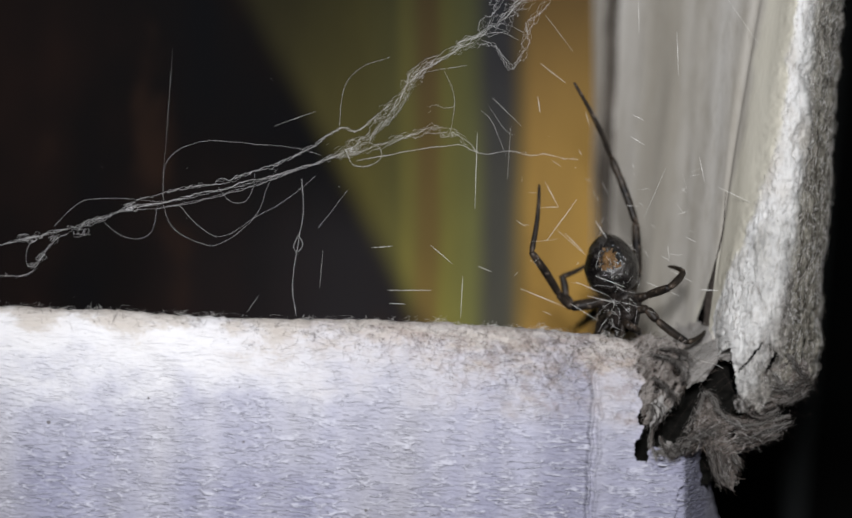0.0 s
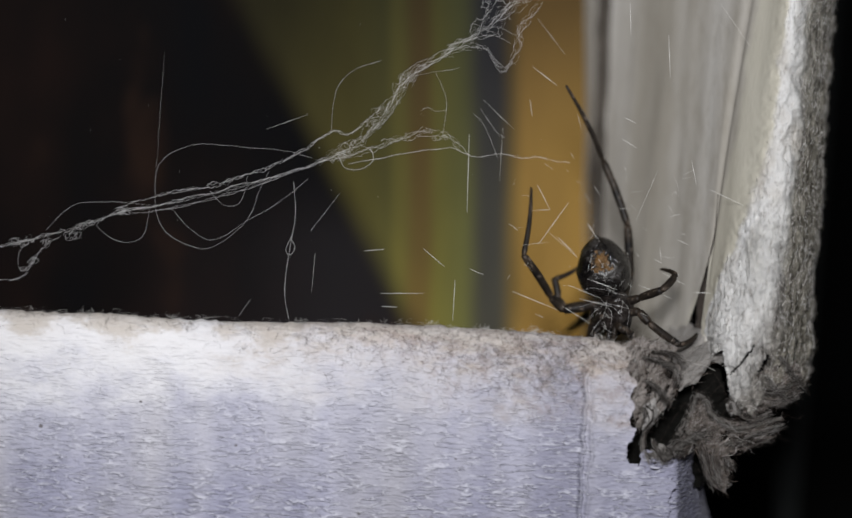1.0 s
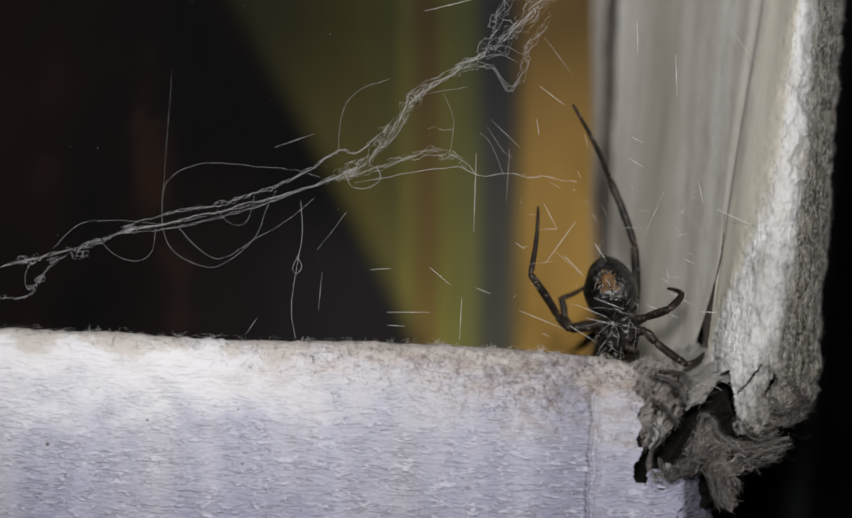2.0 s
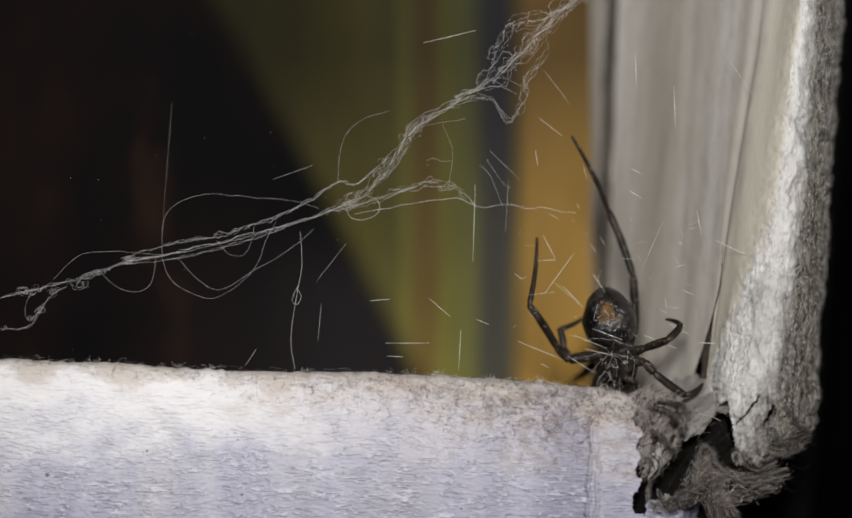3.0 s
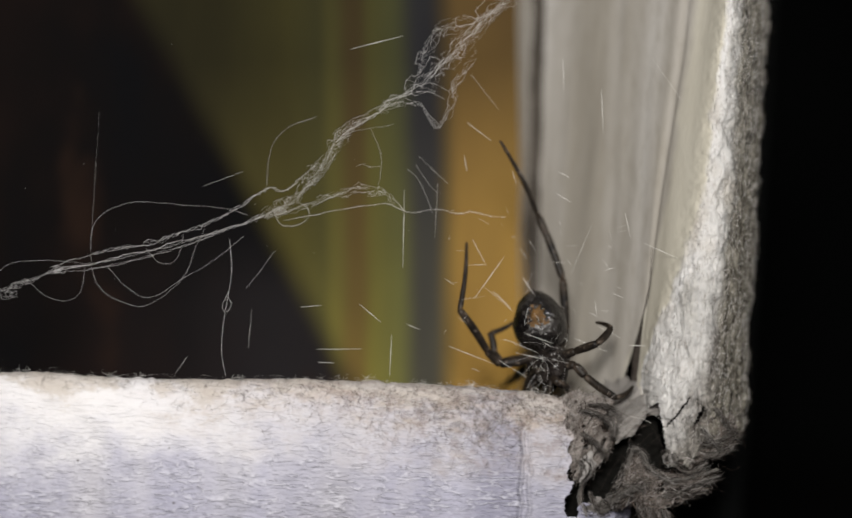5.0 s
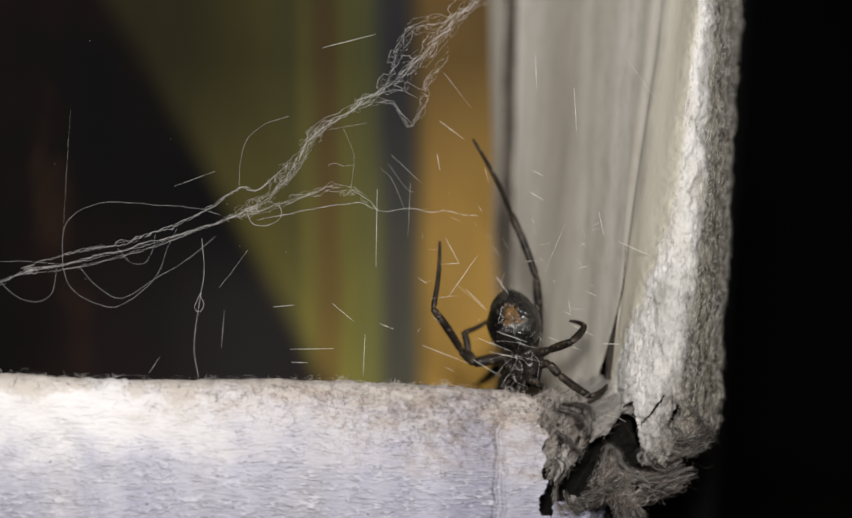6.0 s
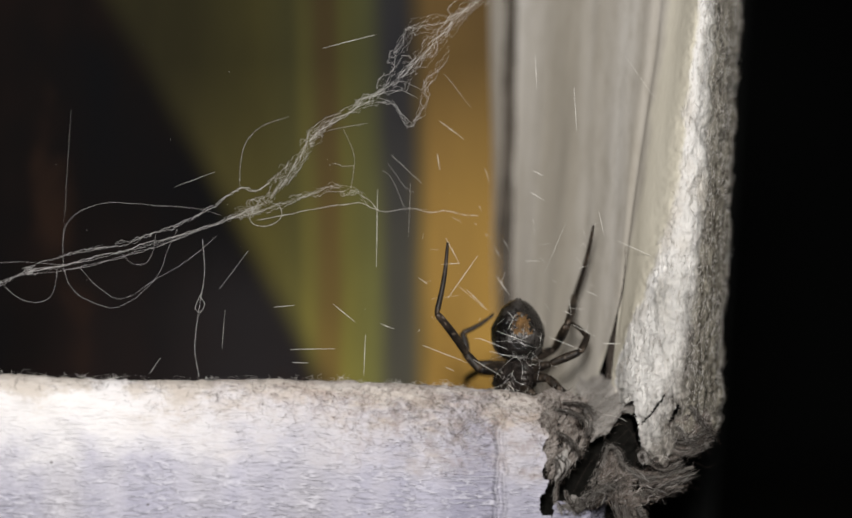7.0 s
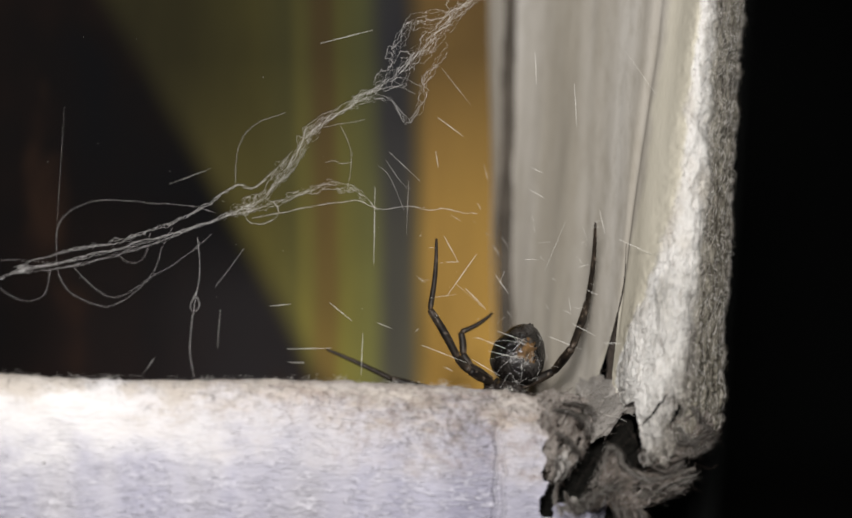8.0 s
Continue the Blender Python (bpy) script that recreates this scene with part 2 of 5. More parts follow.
def print_material():
    """Printed sheet: black field, olive wedge, upright brown, green, grey and orange stripes (local x in metres)."""
    m, t, b = material("printed_sheet", 0.85, 0.04)
    x, y, z = parted(t, coords(t))
    wob = maths(t, "MULTIPLY_ADD", noise_of(t, coords(t, (30, 30, 12)), 1.0, 3), 0.004, -0.002)
    u = maths(t, "MULTIPLY_ADD", maths(t, "ADD", x, wob), 10.65, 0.5)
    k = lambda v: 0.5 + v / 100.0
    olive, brown, green = (0.082, 0.073, 0.024), (0.094, 0.068, 0.028), (0.110, 0.102, 0.033)
    grey, orange = (0.046, 0.046, 0.046), (0.222, 0.139, 0.047)
    bands = ramp(t, u, [(k(-24), (0.046, 0.041, 0.018)), (k(-10), olive), (k(-4.6), (0.076, 0.072, 0.028)), (k(-3.6), (0.107, 0.098, 0.032)), (k(-2.2), (0.103, 0.093, 0.032)), (k(-0.8), brown), (k(1.2), brown), (k(2.6), green),
                        (k(6.6), (0.098, 0.101, 0.042)), (k(9.3), grey), (k(12.0), grey), (k(13.6), (0.105, 0.077, 0.037)), (k(15.6), orange), (k(26), orange)])
    worn = ramp(t, noise_of(t, coords(t, (60, 60, 14)), 1.0, 4), [(0.35, (0.72, 0.72, 0.78)), (0.65, (1.15, 1.15, 1.0))])
    bands = blend(t, 1.0, bands, worn, "MULTIPLY")
    # uneven lighting put into the stripes: brighter low, darker towards the top
    beam_fade = ramp(t, maths(t, "MULTIPLY_ADD", z, 10.0, 0.5), [(0.42, (1.45, 1.38, 1.1)), (0.58, (1.13, 1.09, 0.95)), (0.72, (0.79, 0.77, 0.76)), (0.86, (0.46, 0.46, 0.53))])
    bands = blend(t, 1.0, bands, beam_fade, "MULTIPLY")
    # the black field ends in a bowed diagonal
    edge = maths(t, "ADD", maths(t, "MULTIPLY", z, 0.56), x)
    edge = maths(t, "ADD", edge, maths(t, "ADD", wob, 0.0042))
    black = ramp(t, maths(t, "MULTIPLY_ADD", edge, 10.65, 0.5), [(0.46, (1, 1, 1)), (0.52, (0, 0, 0))], True)
    field = ramp(t, noise_of(t, coords(t, (35, 35, 22)), 1.0, 3), [(0.35, (0.0038, 0.0038, 0.0045)), (0.44, (0.005, 0.0040, 0.0040)), (0.64, (0.011, 0.0062, 0.0052))])
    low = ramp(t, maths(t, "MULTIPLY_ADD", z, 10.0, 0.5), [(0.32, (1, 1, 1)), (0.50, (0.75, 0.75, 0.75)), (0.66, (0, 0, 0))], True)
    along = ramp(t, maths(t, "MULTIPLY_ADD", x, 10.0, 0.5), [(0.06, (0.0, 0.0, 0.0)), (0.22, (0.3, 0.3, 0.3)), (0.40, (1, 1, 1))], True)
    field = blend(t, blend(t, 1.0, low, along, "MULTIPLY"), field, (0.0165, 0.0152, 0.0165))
    ember = ramp(t, noise_of(t, coords(t, (70, 70, 38)), 1.0, 3), [(0.60, (0, 0, 0)), (0.76, (0.8, 0.8, 0.8))])
    field = blend(t, ember, field, (0.022, 0.012, 0.008))
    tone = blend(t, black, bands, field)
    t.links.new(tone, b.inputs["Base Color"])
    return m


def plain_material(name, base, rough, spec=0.3, vary=0.35, scale=400.0, bump=0.0):
    m, t, b = material(name, rough, spec)
    n = noise_of(t, coords(t, (scale, scale, scale)), 1.0, 5, 0.6)
    low = tuple(c * (1 - vary) for c in base)
    t.links.new(ramp(t, n, [(0.3, low), (0.7, base)]), b.inputs["Base Color"])
    if bump:
        bumped(t, b, n, bump, 0.7)
    return m


def leg_material():
    """Brown-black leg, banded darker at the joints along its length (local z)."""
    m, t, b = material("leg_shell", 0.5, 0.22)
    n = noise_of(t, coords(t, (500, 500, 350)), 1.0, 4, 0.6)
    tone = ramp(t, n, [(0.35, (0.006, 0.005, 0.005)), (0.5, (0.02, 0.015, 0.011)), (0.68, (0.05, 0.036, 0.027))])
    spots = ramp(t, noise_of(t, coords(t, (1900, 1900, 900)), 1.0, 4), [(0.57, (0, 0, 0)), (0.70, (0.45, 0.45, 0.45))])
    tone = blend(t, spots, tone, (0.24, 0.19, 0.15))
    t.links.new(tone, b.inputs["Base Color"])
    bumped(t, b, noise_of(t, coords(t, (3000, 3000, 3000)), 1.0, 2), 0.00006, 0.6)
    return m


def shell_material():
    """Glossy black-brown skin, mottled grey for clinging silk and dust and for reflections painted in."""
    m, t, b = material("abdomen_shell", 0.27, 0.85)
    blot = noise_of(t, coords(t, (420, 420, 420)), 1.0, 4, 0.6)
    fine = noise_of(t, coords(t, (1700, 1700, 1700)), 1.0, 4, 0.65)
    tone = ramp(t, blot, [(0.40, (0.004, 0.0035, 0.0035)), (0.56, (0.012, 0.010, 0.009)), (0.70, (0.06, 0.055, 0.052))])
    tone = blend(t, ramp(t, fine, [(0.61, (0, 0, 0)), (0.73, (0.35, 0.35, 0.35))]), tone, (0.13, 0.12, 0.112))
    t.links.new(tone, b.inputs["Base Color"])
    rough = ramp(t, blot, [(0.4, (0.12, 0.12, 0.12)), (0.62, (0.34, 0.34, 0.34))])
    t.links.new(rough, b.inputs["Roughness"])
    bumped(t, b, blend(t, 0.3, blot, fine), 0.0010, 0.7)
    return m


def fibre_material(name, stops):
    m, t, b = material(name, 0.9, 0.1)
    g = t.nodes.new("ShaderNodeNewGeometry")
    t.links.new(ramp(t, g.outputs["Random Per Island"], stops), b.inputs["Base Color"])
    return m


PAPER = paper_material()
MIXED_FIBRE = fibre_material("mixed_fibre", [(0.0, (0.02, 0.016, 0.013)), (0.4, (0.09, 0.066, 0.054)), (0.65, (0.27, 0.22, 0.19)), (1.0, (0.72, 0.69, 0.66))])
# toned down to go with the shade painted on the rim
RIM_FIBRE = fibre_material("rim_fibre", [(0.0, (0.03, 0.025, 0.018)), (0.4, (0.10, 0.087, 0.064)), (0.7, (0.23, 0.21, 0.17)), (1.0, (0.52, 0.50, 0.45))])
STRAND_FIBRE = fibre_material("strand_fibre", [(0.0, (0.010, 0.008, 0.007)), (0.45, (0.05, 0.041, 0.036)), (0.75, (0.16, 0.145, 0.132)), (1.0, (0.52, 0.50, 0.48))])
UPRIGHT_FIBRE = fibre_material("upright_fibre", [(0.0, (0.14, 0.12, 0.095)), (0.25, (0.36, 0.33, 0.28)), (0.45, (0.74, 0.68, 0.63)), (1.0, (0.92, 0.91, 0.89))])
FELT = torn_material("soiled_pulp", (0.205, 0.182, 0.166), (0.018, 0.014, 0.012), (0.07, 0.056, 0.048))
# dark brown that stands in for the shade inside the slit
SLIT_SHADE = torn_material("slit_shade", (0.07, 0.058, 0.05), (0.008, 0.007, 0.006), (0.025, 0.02, 0.017))
HAIRY = torn_material("hairy_pulp", (0.38, 0.345, 0.32), (0.05, 0.04, 0.035), (0.22, 0.19, 0.17))
# pulp colour taken almost to black for the shade in the hole
HOLLOW = torn_material("hole_shade", (0.010, 0.0095, 0.008), (0.002, 0.002, 0.002), (0.005, 0.005, 0.0045))
TWIST = torn_material("twisted_pulp", (0.18, 0.168, 0.156), (0.026, 0.022, 0.019), (0.085, 0.074, 0.066))
PALE_PULP = torn_material("pale_pulp", (0.62, 0.60, 0.58), (0.12, 0.10, 0.085), (0.30, 0.27, 0.24))
GREY_PULP = torn_material("grey_pulp", (0.37, 0.35, 0.33), (0.17, 0.152, 0.14), (0.29, 0.268, 0.25))
BOARD = board_material()
PRINT = print_material()
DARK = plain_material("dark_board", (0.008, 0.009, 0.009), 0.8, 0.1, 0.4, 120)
STRIP = plain_material("corner_shade", (0.11, 0.095, 0.08), 0.9, 0.05, 0.5, 150)
GROUND = plain_material("dark_ground", (0.03, 0.028, 0.025), 0.9, 0.1, 0.5, 60, 0.002)
SILK = plain_material("silk", (0.95, 0.93, 0.93), 0.4, 0.5, 0.5, 1500)
THREAD = plain_material("taut_silk", (0.85, 0.84, 0.80), 0.3, 0.6, 0.1, 900)
PALE_FIBRE = plain_material("pale_fibre", (0.80, 0.78, 0.75), 0.9, 0.1, 0.3, 500)
BROWN_FIBRE = plain_material("brown_fibre", (0.12, 0.09, 0.078), 0.9, 0.1, 0.4, 500)
SHELL = shell_material()
THORAX = plain_material("thorax_shell", (0.036, 0.029, 0.026), 0.26, 0.6, 0.94, 600, 0.0009)
MARK = plain_material("rusty_mark", (0.18, 0.094, 0.028), 0.45, 0.4, 0.8, 1100, 0.0012)
LEG = leg_material()


# ---- mesh helpers (all lengths in millimetres) ----
def mesh_object(name, verts, faces, mat, parent=None, label="", smooth=True):
    me = bpy.data.meshes.new(name)
    me.from_pydata([(v[0] * MM, v[1] * MM, v[2] * MM) for v in verts], [], faces)
    me.materials.append(mat)
    if smooth:
        me.polygons.foreach_set("use_smooth", [True] * len(me.polygons))
    me.update()
    ob = new(name, me)
    if parent:
        ob.parent = parent
    if label:
        tagged(ob, label)
    return ob


def spline(points, step):
    """A smooth line through the points, in steps of about the given length."""
    p = [Vector(q) for q in points]
    p = [p[0] * 2 - p[1]] + p + [p[-1] * 2 - p[-2]]
    out = []
    for a, b, c, d in zip(p, p[1:], p[2:], p[3:]):
        n = max(1, int((c - b).length / step))
        for i in range(n):
            s = i / n
            out.append(0.5 * (2 * b + (c - a) * s + (2 * a - 5 * b + 4 * c - d) * s * s + (3 * b - a - 3 * c + d) * s ** 3))
    out.append(p[-2])
    return out


def tube(verts, faces, line, radius, sides=4, cap=True):
    """Adds a tube along a line; radius is a number or a function of 0..1."""
    n = len(line)
    base = len(verts)
    side = None
    for i, q in enumerate(line):
        way = (line[min(i + 1, n - 1)] - line[max(i - 1, 0)])
        way = way.normalized() if way.length > 1e-9 else Vector((0, 0, 1))
        if side is None or abs(side.dot(way)) > 0.98:
            side = way.orthogonal().normalized()
        side = (side - way * side.dot(way)).normalized()
        up = way.cross(side)
        r = radius(i / max(1, n - 1)) if callable(radius) else radius
        for k in range(sides):
            a = 2 * math.pi * k / sides
            verts.append(q + (side * math.cos(a) + up * math.sin(a)) * r)
    for i in range(n - 1):
        for k in range(sides):
            a, b = base + i * sides + k, base + i * sides + (k + 1) % sides
            faces.append((a, b, b + sides, a + sides))
    if cap:
        faces.append(tuple(range(base + sides - 1, base - 1, -1)))
        faces.append(tuple(range(base + (n - 1) * sides, base + n * sides)))


def thing(name, label, category, at=(0, 0, 0), group=""):
    ob = new(name)
    ob.empty_display_size = 0.005
    ob.location = Vector(at) * MM
    return tagged(ob, label, category, group)


def ridge(p, scale, octaves=4):
    return noise.fractal(Vector(p) * scale, 1.0, 2.0, octaves)


def sheet(name, rows, mat, parent=None, keep=None, tear=None):
    """A mesh from equal rows of points; keep(i, k) leaves faces out."""
    w = len(rows[0])
    verts = [v for r in rows for v in r]
    faces = []
    for i in range(len(rows) - 1):
        for k in range(w - 1):
            a = i * w + k
            if keep is None or keep(i, k):
                faces.append((a, a + 1, a + w + 1, a + w))
    used = sorted({j for q in faces for j in q})
    back = {j: i for i, j in enumerate(used)}
    ob = mesh_object(name, [verts[j] for j in used], [tuple(back[j] for j in q) for q in faces], mat, parent)
    if tear:
        at = ob.data.attributes.new("tear", "FLOAT", "POINT")
        at.data.foreach_set("value", [tear(j // w, j % w) for j in used])
    return ob


def lump(verts, faces, centre, radii, seed, rough=0.3, scale=0.5, rings=14, parts=18, turn=None):
    """An uneven rounded mass."""
    base = len(verts)
    turn = turn or Matrix.Identity(3)
    for i in range(rings + 1):
        for k in range(parts):
            a, b = math.pi * i / rings, 2 * math.pi * k / parts
            d = Vector((math.sin(a) * math.cos(b), math.sin(a) * math.sin(b), math.cos(a)))
            r = 1 + rough * ridge(d + Vector((seed, seed * 0.7, 0)), 1.0 / scale)
            verts.append(Vector(centre) + turn @ Vector((d.x * radii[0] * r, d.y * radii[1] * r, d.z * radii[2] * r)))
    for i in range(rings):
        for k in range(parts):
            a, b = base + i * parts + k, base + i * parts + (k + 1) % parts
            faces.append((a, b, b + parts, a + parts))


# ---- the ground and the dark round the box ----
def setting():
    ob = mesh_object("ground", [(-360, -400, 0), (360, -400, 0), (360, 620, 0), (-360, 620, 0)], [(0, 1, 2, 3)], GROUND)
    tagged(ob, "dark bare ground under the carton", "ground", kind="structure")
    # wall added to close the view, the night's darkness put into its colour
    v, f = [], []
    for y in (600, 612):
        v += [(-360, y, 0.5), (360, y, 0.5), (360, y, 400), (-360, y, 400)]
    f = [(0, 1, 2, 3), (7, 6, 5, 4), (0, 4, 5, 1), (1, 5, 6, 2), (2, 6, 7, 3), (3, 7, 4, 0)]
    ob = mesh_object("black_backdrop", v, f, DARK, smooth=False)
    tagged(ob, "added wall painted near-black for the night behind the carton", "wall", kind="structure")


# ---- the carton ----
TILT_EDGE = 2.75


def edge_height(x):
    """Height of the front board's upper edge along x, over its straight line."""
    h = 0.22 * ridge((x, 3.1, 0), 0.16, 3) + 0.1 * ridge((x, 9.1, 0), 0.9, 3)
    h += 0.48 * math.exp(-((x - 1.5) / 15.0) ** 4)
    if x > 20:
        h -= 0.016 * (x - 20) ** 2
    return h


def front_board(parent):
    """The front board, 5 mm thick, with a rounded, worn upper edge."""
    profile = [(5.6, -53), (5.5, -20), (5.3, -5), (4.9, -2.0), (4.2, -0.7), (3.2, -0.05), (2.2, -0.05), (1.2, -0.5), (0.5, -1.3), (0.12, -2.4), (0.0, -4.0)]
    down = [(0.0, -4.0 - 0.28 * i) for i in range(1, 156)]
    down = [(0.0 + 0.010 * max(0, -z - 14) ** 1.35 * 0.5, z) for y, z in down]
    profile = profile + down
    rows = []
    xs = [-75 + 0.45 * i for i in range(207)] + [18.15 + 0.15 * i for i in range(102)]
    for y, z in profile:
        row = []
        for x in xs:
            near = max(0.0, 1 + z / 7.0)
            h = edge_height(x) * max(0, 1 + z / 12.0)
            flute = 0.07 * math.sin(x / 1.15 + 0.6 * math.sin(x / 9)) * (1 if z < -3 else -z / 3)
            rough = 0.05 * ridge((x, y, z * 2.5), 0.9, 4) + near * 0.20 * ridge((x, y + 7, z), 0.9, 5)
            bend = 0.0
            if x > 20.6:
                bend = -0.6 * min(1.0, (x - 20.6) / 1.5) + 0.1 * max(0, x - 23)
            bend += 0.06 * math.exp(-((x - 20.3 - 0.35 * ridge((z, 2, 2), 0.3, 3)) / 0.3) ** 2) - 0.75 * math.exp(-((x - 20.9 - 0.5 * ridge((z, 5, 2), 0.4, 3)) / 0.26) ** 2) - 0.42 * math.exp(-((x - 21.7 - 0.7 * ridge((z, 8, 2), 0.4, 3)) / 0.22) ** 2)
            out = 0.35 * ridge((x, 0, z), 0.038, 2) * min(1, -z / 10) if z < 0 else 0
            row.append((x, y - flute * (y < 1) + rough + bend * (y < 1) * min(1, max(0, -z - 3) / 3) + out, z + h + rough * near))
        rows.append(row)

    def limit(y, z):
        if y > 3:
            return 25.0
        slope = min(1.0, max(0.0, (-15.0 - z + 0.6 * ridge((z, 3, 5), 1.0, 2)) / 2.0))
        return 26.6 + 0.9 * ridge((z, 1, 5), 0.7, 4) + (5.4 + 0.3 * ridge((z, 1, 5), 0.5, 4)) * slope

    def keep(i, k):
        return xs[k] < limit(*profile[i])

    rows = [[(min(x, limit(*q) + 0.1), y, z) for x, y, z in r] for q, r in zip(profile, rows)]

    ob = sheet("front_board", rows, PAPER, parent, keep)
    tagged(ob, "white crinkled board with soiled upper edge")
    ob.matrix_basis = pose(0, 0, 0.0517, 0, TILT_EDGE, 0)
    return ob


# columns of the side board at two heights: rear corner, groove, crease, start of the tear, crest, outer rim, outer face
SIDE_LOW = [(23.0, 40.4, 49.2), (23.8, 37.0, 49.3), (24.4, 34.5, 49.4), (26.2, 31.0, 49.5), (29.9, 23.2, 49.7), (33.5, 15.0, 50.0), (35.3, 10.4, 50.1), (36.2, 8.0, 50.2), (37.2, 4.0, 50.3), (40.7, 0.0, 50.5), (44.6, 1.3, 50.4), (48.4, 7.5, 50.2), (50.5, 16.0, 50.0), (50.2, 34.0, 49.4)]
SIDE_HIGH = [(23.3, 40.4, 96.1), (24.6, 37.0, 95.8), (26.0, 34.5, 95.5), (27.7, 31.7, 95.2), (32.2, 24.3, 94.4), (36.9, 15.9, 93.5), (39.3, 11.5, 93.0), (41.1, 8.0, 92.7), (43.6, 4.0, 92.2), (45.6, 0.0, 91.8), (48.3, 1.3, 91.9), (51.5, 7.5, 92.6), (53.6, 16.0, 93.5), (53.2, 34.0, 95.4)]


# where the lining ends and the torn pulp begins: height, column
TEAR_LINE = [(39.0, 6.4), (50.2, 6.6), (54.0, 6.85), (58.0, 7.4), (62.0, 7.95), (66.0, 8.3), (70.0, 8.5), (77.0, 8.7), (92.0, 8.85), (112.0, 8.9)]

# dark cracks through the torn edge: two ends in x and z, half width
CRACKS = [((41.2, 49.6), (38.4, 45.9), 0.15), ((42.9, 48.4), (41.6, 45.6), 0.26), ((47.2, 50.0), (46.6, 47.4), 0.12), ((45.2, 47.6), (43.6, 46.2), 0.14), ((44.8, 44.9), (43.4, 44.3), 0.2)]


def tear_start(z):
    """Column at which the torn pulp begins at a height."""
    for (z0, j0), (z1, j1) in zip(TEAR_LINE, TEAR_LINE[1:]):
        if z0 <= z <= z1:
            return j0 + (j1 - j0) * (z - z0) / (z1 - z0)
    return TEAR_LINE[-1][1]


def side_board(parent):
    """The side board, running back into the carton; its fore edge is torn and furry."""
    ticks = []
    for k, (a, b) in enumerate(zip(SIDE_LOW, SIDE_LOW[1:])):
        ticks.append(max(4, int((Vector(b) - Vector(a)).length / (0.067 if k in (5, 6) else 0.187))))

    def line(points):
        out = []
        p = [Vector(q) for q in points]
        p = [p[0] * 2 - p[1]] + p + [p[-1] * 2 - p[-2]]
        for j, m in enumerate(ticks):
            a, b, c, d = p[j:j + 4]
            for i in range(m):
                s = i / m
                out.append((0.5 * (2 * b + (c - a) * s + (2 * a - 5 * b + 4 * c - d) * s * s + (3 * b - a - 3 * c + d) * s ** 3), j + s))
        out.append((p[-2], len(ticks)))
        return out

    la, lb = line(SIDE_LOW), line(SIDE_HIGH)
    za, zb = SIDE_LOW[9][2], SIDE_HIGH[9][2]
    steps = 440
    grid = []
    for i in range(steps + 1):
        z = 39 + (112 - 39) * i / steps
        s = (z - za) / (zb - za)
        row = []
        for (a, j), (b, _) in zip(la, lb):
            q = a.lerp(b, s)
            q = Vector((q.x, q.y, z))
            torn = min(1.0, max(0.0, (j - tear_start(z) + 0.55) / 1.1))
            q.x += (0.5 - 0.3 * min(1.0, max(0.0, j - 4.0))) * ridge((q.y * 0.25, j * 0.8, z * 0.035), 0.8, 2) * (1 - torn)
            groove = math.exp(-((j - 6.55 - 0.6 * min(1, max(0, (z - 60) / 32)) - 0.03 * ridge((z, 2, 9), 0.06, 2)) / 0.18) ** 2) * 0.30 * min(1, max(0, (z - 56) / 6))
            q.x += groove
            k = torn * (1.0 + 0.8 * min(1.0, max(0.0, (54 - z) / 5)))
            q.y += k * (0.55 * ridge((q.x, j * 0.7, z * 0.5), 0.3, 5) + 0.26 * ridge((q.x, z * 0.7, 5), 1.5, 4))
            q.x += k * (0.40 * ridge((q.x + 9, j * 0.8, z), 0.35, 5) + 0.2 * ridge((j * 2, z, 2), 1.7, 3))
            row.append(q)
        grid.append(row)
    cut = next(k for k, (_, j) in enumerate(la) if j >= 7.35)

    def keep(i, k):
        z, j = 39 + (112 - 39) * i / steps, la[k][1]
        if z < 46:
            return False
        # faces left out to form the rear corner's shadow, wider lower down
        wide = 0.45 * min(1.0, max(0.0, (80 - z) / 14))
        if abs(j - 1.6 + 0.75 * wide - 0.1 * ridge((z, 0, 3), 0.1, 2)) < 0.5 + wide + 0.14 * ridge((z, 4, 3), 0.06, 2):
            return False
        slit = 0.46 * max(0.0, min(1.0, (60 - z) / 9)) + 0.04 * max(0.0, min(1.0, (70 - z) / 7))
        return abs(j - 5.85 - 0.7 * max(0.0, min(1.0, (z - 52) / 11)) - 0.06 * ridge((z, 7, 3), 0.12, 3)) > slit

    def tear(i, k):
        """Negative on the lining, nearing 0 at the tear, above 1 towards the outer rim."""
        z, j = 39 + (112 - 39) * i / steps, la[k][1]
        d = j - tear_start(z) - 0.16 * ridge((z, 1, 4), 0.25, 4)
        return min(1.0, max(-1.0, d / 0.5 if d > 0 else d / 1.5)) + min(1.0, max(0.0, (j - 9.75) / 1.0))

    lining = sheet("side_board", [r[:cut + 1] for r in grid], BOARD, parent, keep, tear)
    tagged(lining, "smooth greyish inner face with upright creases and a dark slit")

    def foot(i, k):
        q = grid[i][k + cut]
        low = 48.6 - 7.2 * min(1.0, max(0.0, (q.x - 37.6) / 0.9)) + max(0, q.x - 39.3) * 0.36
        for (ax, az), (bx, bz), wide in CRACKS:
            u = max(0.0, min(1.0, ((q.x - ax) * (bx - ax) + (q.z - az) * (bz - az)) / ((bx - ax) ** 2 + (bz - az) ** 2)))
            if math.hypot(q.x - ax - u * (bx - ax), q.z - az - u * (bz - az)) < wide * (0.6 + 0.8 * u * (1 - u) * 2):
                return False
